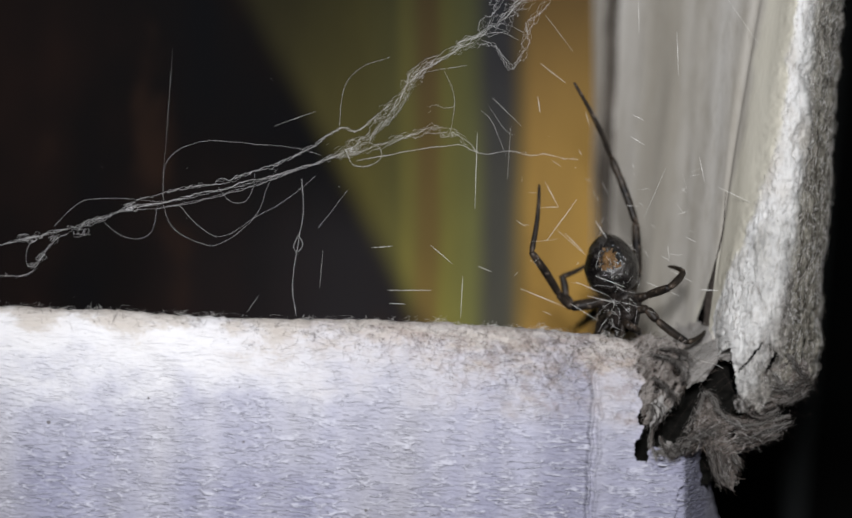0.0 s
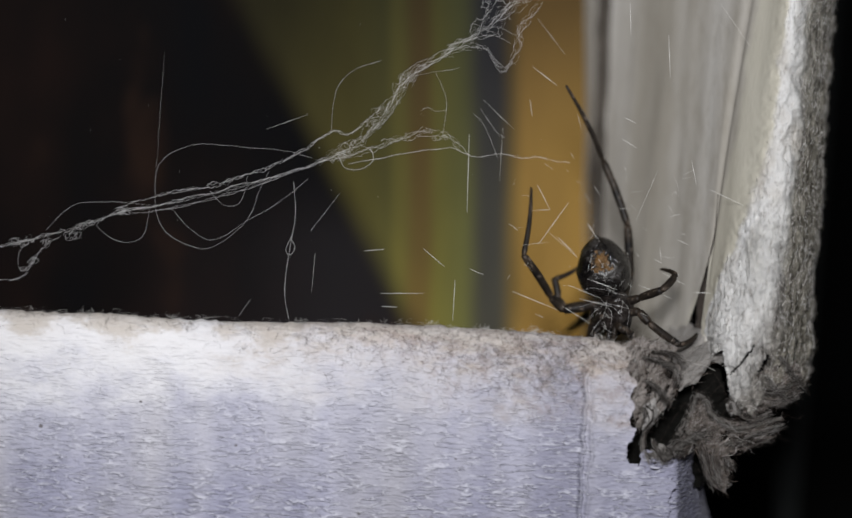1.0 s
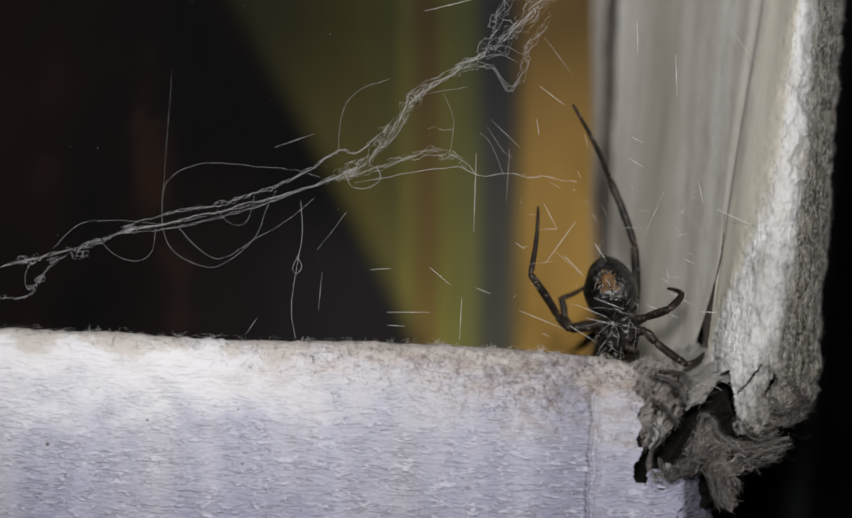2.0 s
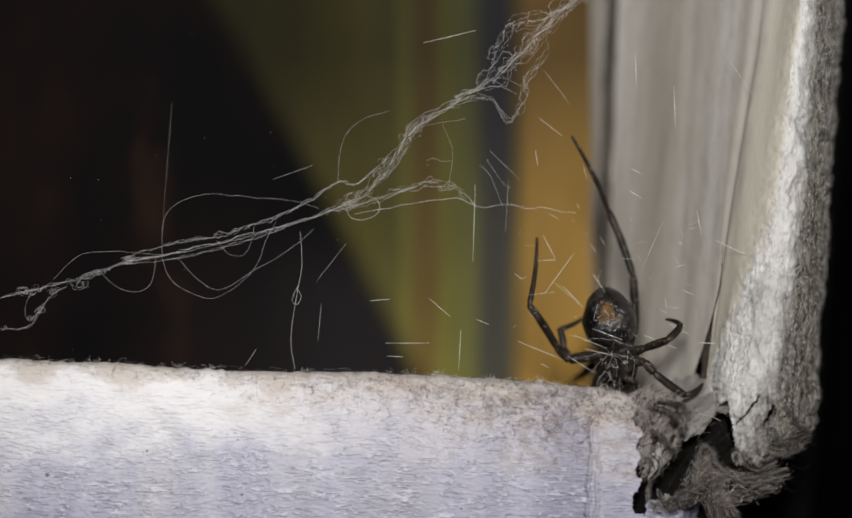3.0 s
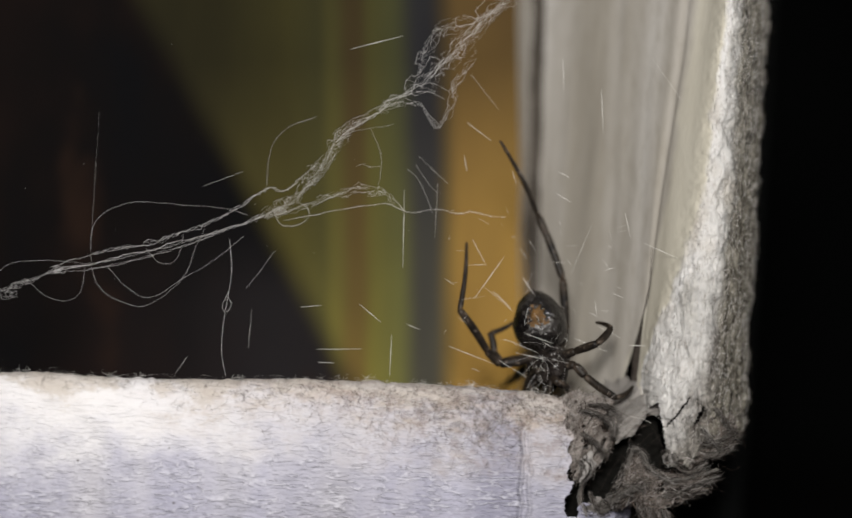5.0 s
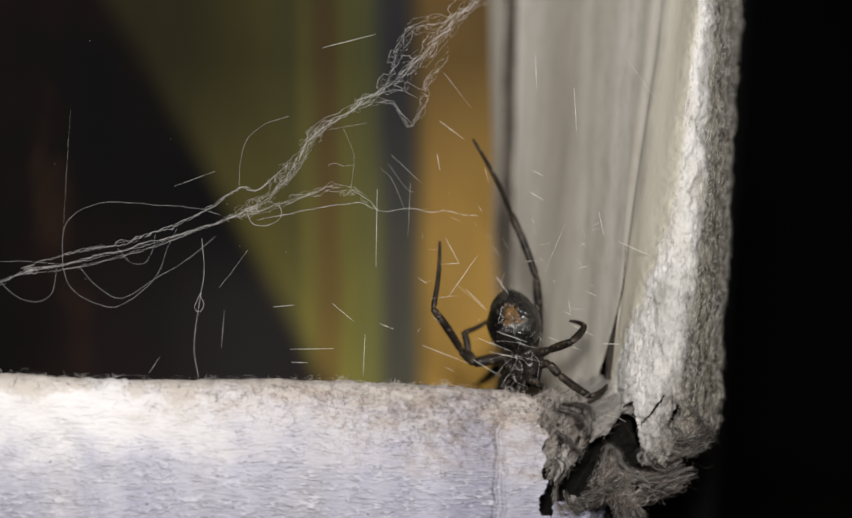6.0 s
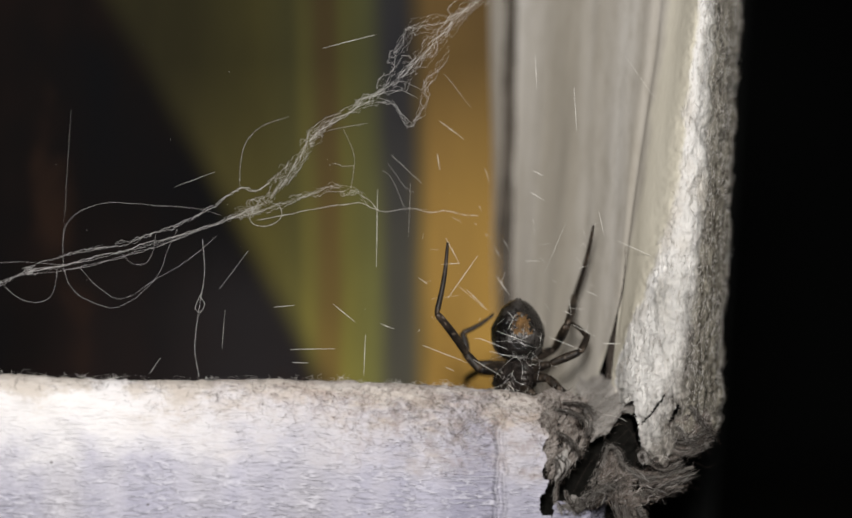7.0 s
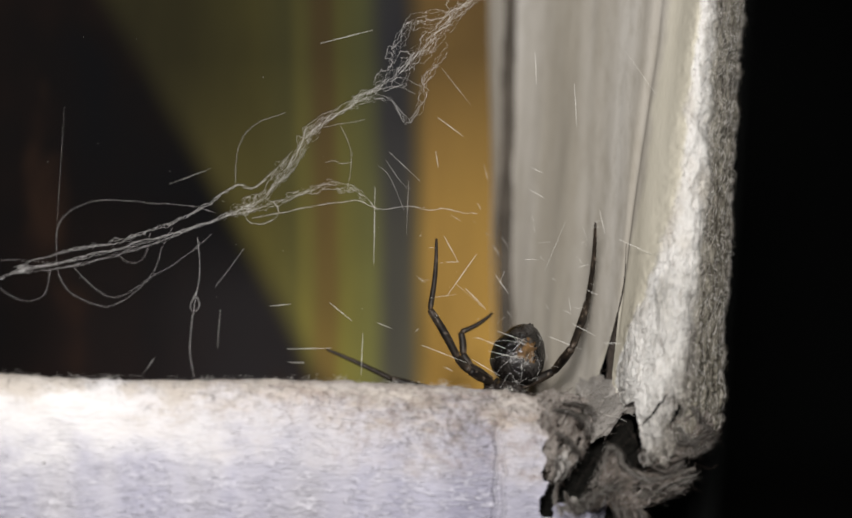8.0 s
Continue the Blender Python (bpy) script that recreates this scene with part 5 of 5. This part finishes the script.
    # legs
    for leg, rows in LEGS.items():
        thin = 1.28 if leg in ("third_left", "third_right", "front_left", "second_right") else 1.38
        shapes = (("femur", 0.34, 0.48, 0.36, 16, 0.0), ("patella", 0.36, 0.44, 0.38, 0, 0.0), ("tibia", 0.34, 0.38, 0.32, 26, 0.12), ("tarsus", 0.27, 0.22, 0.13, 34, 0.25))
        for j, (name, r0, r1, r2, hairs, bow) in enumerate(shapes):
            pairs = [(t, q[j], q[j + 1]) for t, *q in rows]
            if pairs[0][0] > 0:
                pairs.insert(0, (0.0, *pairs[0][1:]))
            size = max((Vector(b) - Vector(a)).length for _, a, b in pairs)
            ob = segment(name, size, r0 * thin, r1 * thin, r2 * thin, root, hairs, bow)
            walk_rows[ob] = key_rows(pairs)
    return walk_rows


# ---- the cobweb ----
WEB_MAIN = [(-57.0, 4.0, 61.0), (-53.0, 4.0, 61.8), (-48.9, 4.0, 62.8), (-44.2, 4.0, 63.9), (-37.1, 4.0, 66.3), (-32.7, 4.0, 67.0), (-22.0, 5.0, 69.6), (-13.2, 5.0, 72.1), (-9.1, 5.0, 74.0), (-4.3, 5.0, 78.4), (-1.3, 5.0, 83.1), (3.1, 5.0, 85.9), (8.2, 5.0, 89.1), (11.9, 5.0, 92.0), (16.0, 5.0, 96.4), (19.7, 5.0, 99.8), (23.5, 5.0, 103.9)]
WEB_UPPER = [(-37.8, 4.0, 66.7), (-32.0, 4.0, 68.4), (-26.0, 4.5, 69.6), (-20.6, 5.0, 71.2), (-15.2, 5.0, 73.5), (-10.8, 5.0, 76.3), (-8.4, 5.0, 76.1), (-4.7, 5.0, 79.1)]
WEB_LOWER = [(-37.1, 4.0, 66.0), (-30.7, 4.0, 66.7), (-21.3, 4.5, 69.1), (-12.5, 5.0, 72.5), (-8.4, 5.0, 73.9)]
WEB_RIGHT = [(-9.8, 5.0, 73.0), (-6.4, 5.0, 73.9), (-3.0, 5.0, 75.0), (0.4, 5.0, 76.1), (3.3, 5.0, 75.9), (5.2, 5.0, 74.6), (7.5, 6.0, 73.0), (10.3, 6.0, 73.5), (14.7, 7.0, 73.0), (19.2, 8.0, 72.6)]
WEB_LOWRIGHT = [(-8.7, 5.0, 72.3), (-4.3, 5.0, 73.0), (3.1, 5.0, 74.2), (6.5, 6.0, 73.4)]
WEB_FLAKE = [(3.1, 5.0, 85.7), (7.9, 5.0, 87.0), (9.6, 5.0, 85.2), (10.9, 5.0, 83.9), (12.1, 5.0, 86.2), (12.9, 5.0, 89.3), (14.6, 5.0, 91.3), (15.7, 5.0, 93.7)]
WEB_BACK = [(8.2, 6.0, 89.0), (8.9, 6.0, 93.1), (11.0, 6.0, 96.2), (13.7, 6.0, 96.5), (16.7, 6.0, 97.5), (20.1, 6.0, 100.3)]
WEB_STUB = [(-44.2, 4.0, 63.5), (-46.6, 4.0, 61.8), (-48.2, 4.0, 59.5), (-49.3, 4.0, 58.1), (-53.0, 4.0, 57.8), (-55.7, 4.0, 57.6)]
WEB_FINE = [
    [(-32.7, 4.0, 66.8), (-32.5, 4.0, 71.3), (-30.7, 4.0, 73.6), (-27.0, 4.0, 74.7), (-21.3, 4.5, 74.3), (-16.5, 5.0, 73.9), (-13.2, 5.0, 73.0)],
    [(-32.7, 4.0, 66.8), (-31.9, 4.0, 64.5), (-30.0, 4.0, 62.8), (-26.3, 4.0, 61.7), (-22.6, 4.0, 63.9), (-20.7, 4.0, 66.2), (-19.9, 4.5, 68.6), (-18.6, 5.0, 71.3)],
    [(-30.7, 4.0, 66.7), (-28.0, 4.0, 63.9), (-25.3, 4.0, 62.8), (-21.3, 4.5, 65.2), (-17.9, 5.0, 67.1), (-13.8, 5.0, 70.3)],
    [(-40.1, 4.0, 64.7), (-38.4, 4.0, 63.2), (-36.1, 4.0, 62.5), (-34.1, 4.0, 63.5), (-33.4, 4.0, 66.7)],
    [(-46.2, 4.0, 64.1), (-44.2, 4.0, 66.2), (-41.8, 4.0, 67.4), (-37.4, 4.0, 67.5), (-32.7, 4.0, 67.1), (-30.0, 4.0, 67.6)],
    [(-25.9, 4.0, 68.9), (-24.3, 4.0, 67.2), (-22.6, 4.0, 67.1), (-21.6, 4.0, 68.6), (-21.3, 5.0, 70.8)],
    [(-10.8, 5.0, 76.2), (-10.6, 5.0, 79.5), (-9.8, 5.0, 82.2), (-7.7, 5.0, 84.1), (-4.5, 5.0, 85.2)],
    [(2.3, 5.0, 83.5), (3.5, 5.0, 80.5), (3.4, 5.0, 77.8), (3.0, 5.0, 75.7)],
    [(0.3, 5.0, 79.0), (1.4, 5.0, 79.3), (2.1, 5.0, 78.9), (3.5, 5.0, 79.0)],
    [(-1.3, 5.0, 83.0), (1.1, 5.0, 83.5), (5.2, 5.0, 84.2)],
    [(-15.5, 5.0, 70.0), (-15.3, 5.0, 65.9), (-15.8, 4.0, 62.5), (-16.4, 3.0, 58.5), (-16.5, 2.5, 55.8), (-16.0, 2.0, 53.0)],
    [(-15.6, 4.0, 63.5), (-16.5, 4.0, 61.5), (-15.8, 4.0, 61.0), (-15.3, 4.0, 62.0), (-15.9, 4.0, 63.0)],
    [(-9.8, 5.0, 68.5), (-11.8, 4.5, 65.9), (-13.4, 4.0, 63.9)],
    [(-9.8, 5.0, 73.0), (-9.1, 5.0, 71.8), (-7.4, 5.0, 71.6), (-5.7, 5.0, 72.5), (-5.8, 5.0, 73.9), (-7.1, 5.0, 74.6)],
    [(-48.9, 4.0, 62.5), (-49.7, 4.0, 60.8), (-49.5, 4.0, 59.1), (-48.5, 4.0, 59.5), (-47.6, 4.0, 61.0)],
    [(8.2, 5.0, 88.9), (10.2, 5.0, 89.3), (12.3, 5.0, 88.3), (13.6, 5.0, 89.6)],
    [(8.2, 5.0, 86.9), (6.5, 5.0, 87.6), (9.2, 5.0, 88.3), (11.6, 5.0, 87.3)],
    [(7.9, 7.0, 79.2), (10.0, 7.0, 76.2), (11.0, 7.0, 75.6)],
    [(19.9, 4.5, 56.3), (21.7, 4.0, 56.7), (23.7, 4.0, 56.4), (26.0, 4.5, 55.7)],
    [(20.7, 5.0, 52.3), (22.2, 4.0, 54.0), (23.7, 3.8, 54.7), (25.4, 4.5, 53.2)],
    [(21.4, 4.5, 50.9), (22.6, 3.8, 52.7), (23.2, 3.8, 51.7), (24.8, 4.5, 50.9)],
    [(22.8, 4.0, 55.3), (24.0, 3.6, 53.7), (23.9, 4.0, 51.8)],
    [(25.3, 4.0, 55.2), (26.2, 3.8, 54.0), (25.9, 4.0, 51.7)],
    [(20.1, 5.0, 54.4), (22.7, 4.0, 54.9), (26.8, 5.0, 54.0)],
    [(21.2, 7.0, 64.9), (22.0, 6.0, 63.7), (21.5, 6.0, 62.8)],
    [(22.4, 7.0, 65.3), (21.8, 6.0, 63.9), (22.6, 6.0, 62.9)],
    [(10.0, 7.0, 73.1), (8.3, 7.0, 77.2), (6.9, 7.0, 78.6)],
]
# knots of slack silk along the strands: x, z, size
WEB_COILS = [(-50.2, 62.7, 0.55), (-48.9, 62.5, 0.45), (-46.4, 62.6, 0.35), (-43.2, 63.2, 0.55), (-41.9, 64.4, 0.4), (-40.6, 65.0, 0.4), (-37.4, 66.2, 0.5), (-36.6, 66.6, 0.4), (-47.8, 60.4, 0.45), (-49.0, 59.2, 0.3), (-9.6, 73.2, 0.6), (-8.6, 74.4, 0.6), (-5.6, 77.2, 0.6), (-4.4, 78.8, 0.5), (-1.6, 83.0, 0.5), (2.8, 75.4, 0.4)]
# glints on long taut single threads, modelled as short tubes: two ends each
GLINTS = [
    ((-6.8, 5.0, 61.4), (-4.2, 5.0, 61.6)), ((0.6, 5.0, 61.7), (3.3, 5.0, 59.4)), ((-4.8, 5.0, 56.1), (0.7, 5.0, 56.1)), ((6.4, 5.0, 75.9), (6.1, 5.0, 66.2)), ((4.6, 5.0, 57.8), (4.3, 5.0, 52.7)),
    ((14.0, 6.0, 80.3), (14.3, 6.0, 78.3)), ((14.4, 6.0, 84.4), (17.4, 6.0, 82.1)), ((31.2, 4.0, 88.2), (31.4, 4.0, 82.9)), ((15.0, 6.0, 90.5), (18.4, 6.0, 86.0), 0.011),
    ((18.8, 5.0, 67.4), (15.0, 5.0, 62.2)), ((15.0, 6.0, 66.5), (16.6, 6.0, 66.5)), ((14.9, 6.0, 69.7), (16.5, 6.0, 66.6)), ((33.9, 3.0, 72.6), (34.5, 3.0, 69.6)), ((36.2, 3.0, 68.9), (40.7, 3.0, 66.8)),
    ((27.5, 5.0, 57.1), (31.6, 5.0, 55.4)), ((30.5, 5.0, 58.6), (33.3, 5.0, 57.1)), ((34.0, 2.0, 56.2), (36.1, 2.0, 56.1), 0.035), ((11.8, 6.0, 56.3), (17.4, 6.0, 54.0)), ((13.0, 6.0, 62.1), (16.4, 6.0, 62.5), 0.011),
    ((17.4, 6.0, 63.2), (19.6, 6.0, 61.0)), ((6.5, 6.0, 59.1), (8.2, 6.0, 58.4)), ((-0.1, 5.0, 93.7), (6.5, 5.0, 95.3)), ((32.2, 3.0, 62.7), (33.5, 3.0, 62.1)), ((25.8, 5.0, 78.0), (27.2, 5.0, 77.3)),
    ((25.5, 5.0, 75.3), (27.3, 5.0, 74.2)), ((21.1, 5.0, 57.9), (24.8, 5.0, 56.5)), ((20.1, 5.0, 55.4), (24.1, 5.0, 54.4)), ((-18.9, 5.0, 76.6), (-13.8, 5.0, 78.4), 0.011), ((-22.2, 3.0, 53.4), (-20.8, 3.0, 55.4), 0.011),
    ((29.9, 5.0, 71.3), (27.2, 5.0, 65.2), 0.011), ((21.2, 6.0, 64.7), (22.7, 6.0, 62.5)), ((16.1, 6.0, 63.9), (20.0, 6.0, 60.5), 0.011), ((12.0, 7.0, 76.7), (8.3, 7.0, 80.3), 0.011), ((-12.8, 4.0, 61.1), (-13.2, 3.0, 56.4), 0.011),
    ((37.6, 4.0, 92.2), (41.3, 4.0, 86.8), 0.011), ((26.5, 5.0, 92.3), (26.6, 5.0, 88.3)), ((18.8, 6.0, 57.1), (22.9, 6.0, 55.4)), ((-4.6, 4.0, 54.5), (-2.6, 4.0, 54.4)), ((18.1, 6.0, 54.4), (21.5, 6.0, 52.3)), ((-31.7, 6.0, 86.3), (-32.9, 6.0, 70.0), 0.004), ((20.4, 5.0, 76.6), (19.9, 5.0, 78.4), 0.014), ((10.6, 6.0, 76.7), (10.2, 6.0, 70.0), 0.009),
]


def cobweb():
    root = thing("cobweb", "tangled greyish cobweb strung between board edge and box wall", "cobweb")

    def bundle(points, count, spread, radius, knots=0, crimp=0.15, curly=0.3):
        core = spline(points, 0.16)
        m = len(core)
        for c in range(count):
            seed = rng.random() * 90
            lie = Vector((rng.gauss(0, 0.5), rng.gauss(0, 0.6), rng.gauss(0, 0.5))) * spread
            pitch, turn = rng.uniform(0.14, 0.40) * rng.choice((-1, 1)), rng.uniform(0, 6.283)
            line = []
            for i, q in enumerate(core):
                k = spread * (0.4 + 1.1 * abs(ridge((i * 0.024, c * 3.3, 1.0), 0.6, 2)))
                wob = Vector((ridge((i * 0.07, seed, 0), 1.0, 4), ridge((i * 0.07, seed, 7), 1.0, 4), ridge((i * 0.07, seed, 13), 1.0, 4)))
                # curls gather in clumps along the strand
                curl = max(0.0, ridge((i * 0.04, seed, 31), 1.0, 2) - 0.02) * curly * 2.2
                turn += pitch
                kink = Vector((ridge((i * 0.55, seed, 3), 1.0, 2), ridge((i * 0.55, seed, 9), 1.0, 2), ridge((i * 0.55, seed, 17), 1.0, 2)))
                line.append(q + lie * math.sin(math.pi * i / m) + wob * k * 1.5 + kink * crimp * 0.65 + Vector((math.cos(turn), 0.5 * math.sin(turn), math.sin(turn))) * curl)
            cut = rng.randint(0, m // 3), m - rng.randint(0, m // 3)
            if c == 0:
                cut = 0, m
            v, f = [], []
            thick = radius * rng.choice((0.18, 0.24, 0.3, 0.38, 0.55))
            tube(v, f, line[cut[0]:cut[1]], lambda q: thick * max(0.5, 1 + 0.9 * ridge((q * m * 0.2, seed, 21), 1.0, 2)), 4)
            mesh_object("strand", v, f, SILK, root)
        v, f = [], []
        spots = [rng.randrange(m) for _ in range(max(1, knots // 6))]
        for _ in range(int(knots * 0.6)):
            # slack loops that leave the strand and come back to it, gathered round a few knots
            i = min(m - 1, max(0, int(rng.gauss(rng.choice(spots), 7))))
            k = min(m - 1, max(0, i + rng.randint(-14, 14)))
            a, b = core[i], core[k]
            out = Vector((rng.gauss(0, 1), rng.gauss(0, 0.6), rng.gauss(0, 1))).normalized() * rng.uniform(0.3, 1.0) * (0.35 + 0.7 * spread)
            side = Vector((-out.z, 0, out.x)) * rng.uniform(0.3, 0.9)
            pts = [a, a.lerp(b, 0.2) + out * 0.7 - side, a.lerp(b, 0.5) + out, a.lerp(b, 0.8) + out * 0.6 + side, b]
            tube(v, f, spline(pts, 0.1), radius * rng.uniform(0.18, 0.36), 3)
        if v:
            tagged(mesh_object("tangle", v, f, SILK, root), kind="stuff")

    bundle(WEB_MAIN[:6], 2, 0.16, 0.040, 0, 0.2, 0.08)
    bundle(WEB_MAIN[:5], 1, 0.25, 0.030, 10, 0.3, 0.4)
    bundle(WEB_MAIN[4:9], 3, 0.2, 0.036, 3, 0.2, 0.1)
    bundle(WEB_MAIN[7:12], 8, 0.85, 0.028, 20, 0.4, 0.32)
    bundle(WEB_MAIN[9:13], 4, 0.45, 0.034, 8, 0.25, 0.15)
    bundle(WEB_MAIN[11:], 5, 0.7, 0.034, 6, 0.25, 0.15)
    bundle(WEB_MAIN[11:], 7, 1.5, 0.026, 6, 0.35, 0.25)
    bundle(WEB_UPPER, 2, 0.28, 0.032, 8, 0.3, 0.18)
    bundle(WEB_LOWER, 2, 0.15, 0.038, 2, 0.2, 0.08)
    bundle(WEB_RIGHT[:6], 6, 0.5, 0.028, 14, 0.4, 0.3)
    bundle(WEB_RIGHT[4:], 1, 0.2, 0.034, 2, 0.2, 0.12)
    bundle(WEB_LOWRIGHT, 1, 0.1, 0.034, 0, 0.2, 0.05)
    bundle(WEB_FLAKE, 5, 0.55, 0.028, 6, 0.35, 0.25)
    bundle(WEB_BACK, 6, 1.0, 0.028, 6, 0.35, 0.25)
    bundle(WEB_STUB, 2, 0.2, 0.032, 8, 0.3, 0.25)
    # slack silk wound into small coils where the strand has sagged
    for px, pz, size in WEB_COILS:
        v, f = [], []
        for _ in range(2):
            p, a = Vector((px + rng.gauss(0, 0.3), 4.2, pz + rng.gauss(0, 0.15))), rng.uniform(0, 6.283)
            turn, drift, lean = rng.choice((-1, 1)), rng.uniform(0.12, 0.3) * size, rng.uniform(0.1, 0.5)
            pts = []
            for i in range(rng.randint(7, 12)):
                r = size * rng.uniform(0.7, 1.25)
                q = Vector((math.cos(a) * r, 0.4 * math.sin(a + 1) * r, math.sin(a) * r * 0.8))
                pts.append(p + q + Vector((1, 0, lean)) * (i - 4) * drift)
                a += turn * rng.uniform(0.9, 1.7)
            tube(v, f, spline(pts, 0.07), rng.uniform(0.007, 0.012), 3)
        tagged(mesh_object("tangle", v, f, SILK, root), kind="stuff")
    for n, pts in enumerate(WEB_FINE):
        v, f = [], []
        seed = rng.random() * 50
        line = [q + Vector((0, 0, 0.09 * ridge((i * 0.2, seed, 0), 1.0, 3))) for i, q in enumerate(spline(pts, 0.4))]
        tube(v, f, line, 0.017 if n in (10, 11, 13) else 0.0095, 4)
        mesh_object("strand", v, f, SILK, root)
    for a, b, *thick in GLINTS:
        v, f = [], []
        tube(v, f, [Vector(a), (Vector(a) + Vector(b)) / 2, Vector(b)], lambda s: (thick[0] if thick else 0.023) * (1.25 - abs(s - 0.5)), 4)
        mesh_object("thread_glint", v, f, THREAD, root)

    # more glints, shaped as short lengths of fine thread all round the spider
    for _ in range(46):
        a = Vector((rng.uniform(11, 34), rng.uniform(2.5, 8), rng.uniform(52, 74)))
        turn = rng.gauss(-0.45, 0.7)
        b = a + Vector((math.cos(turn), rng.uniform(-0.2, 0.2), math.sin(turn))) * rng.uniform(0.3, 1.8)
        v, f = [], []
        thin = rng.choice((0.008, 0.010, 0.013, 0.018))
        tube(v, f, [a, (a + b) / 2 + Vector((0, 0, 0.04)), b], lambda s: thin * (1.25 - abs(s - 0.5)), 4)
        mesh_object("thread_glint", v, f, THREAD, root)
    v, f = [], []
    for _ in range(34):
        p = Vector((rng.uniform(-52, 24), rng.uniform(3, 9), rng.uniform(54, 95)))
        lump(v, f, p, [rng.uniform(0.012, 0.035) for _ in range(3)], rng.random() * 20, 0.3, 0.6, 4, 5)
    tagged(mesh_object("dust", v, f, THREAD, root), "pale dust specks caught in threads", kind="stuff")


def motions(rows):
    for ob, r in rows.items():
        walk(ob, r)


setting()
carton()
cobweb()
motions(spider())
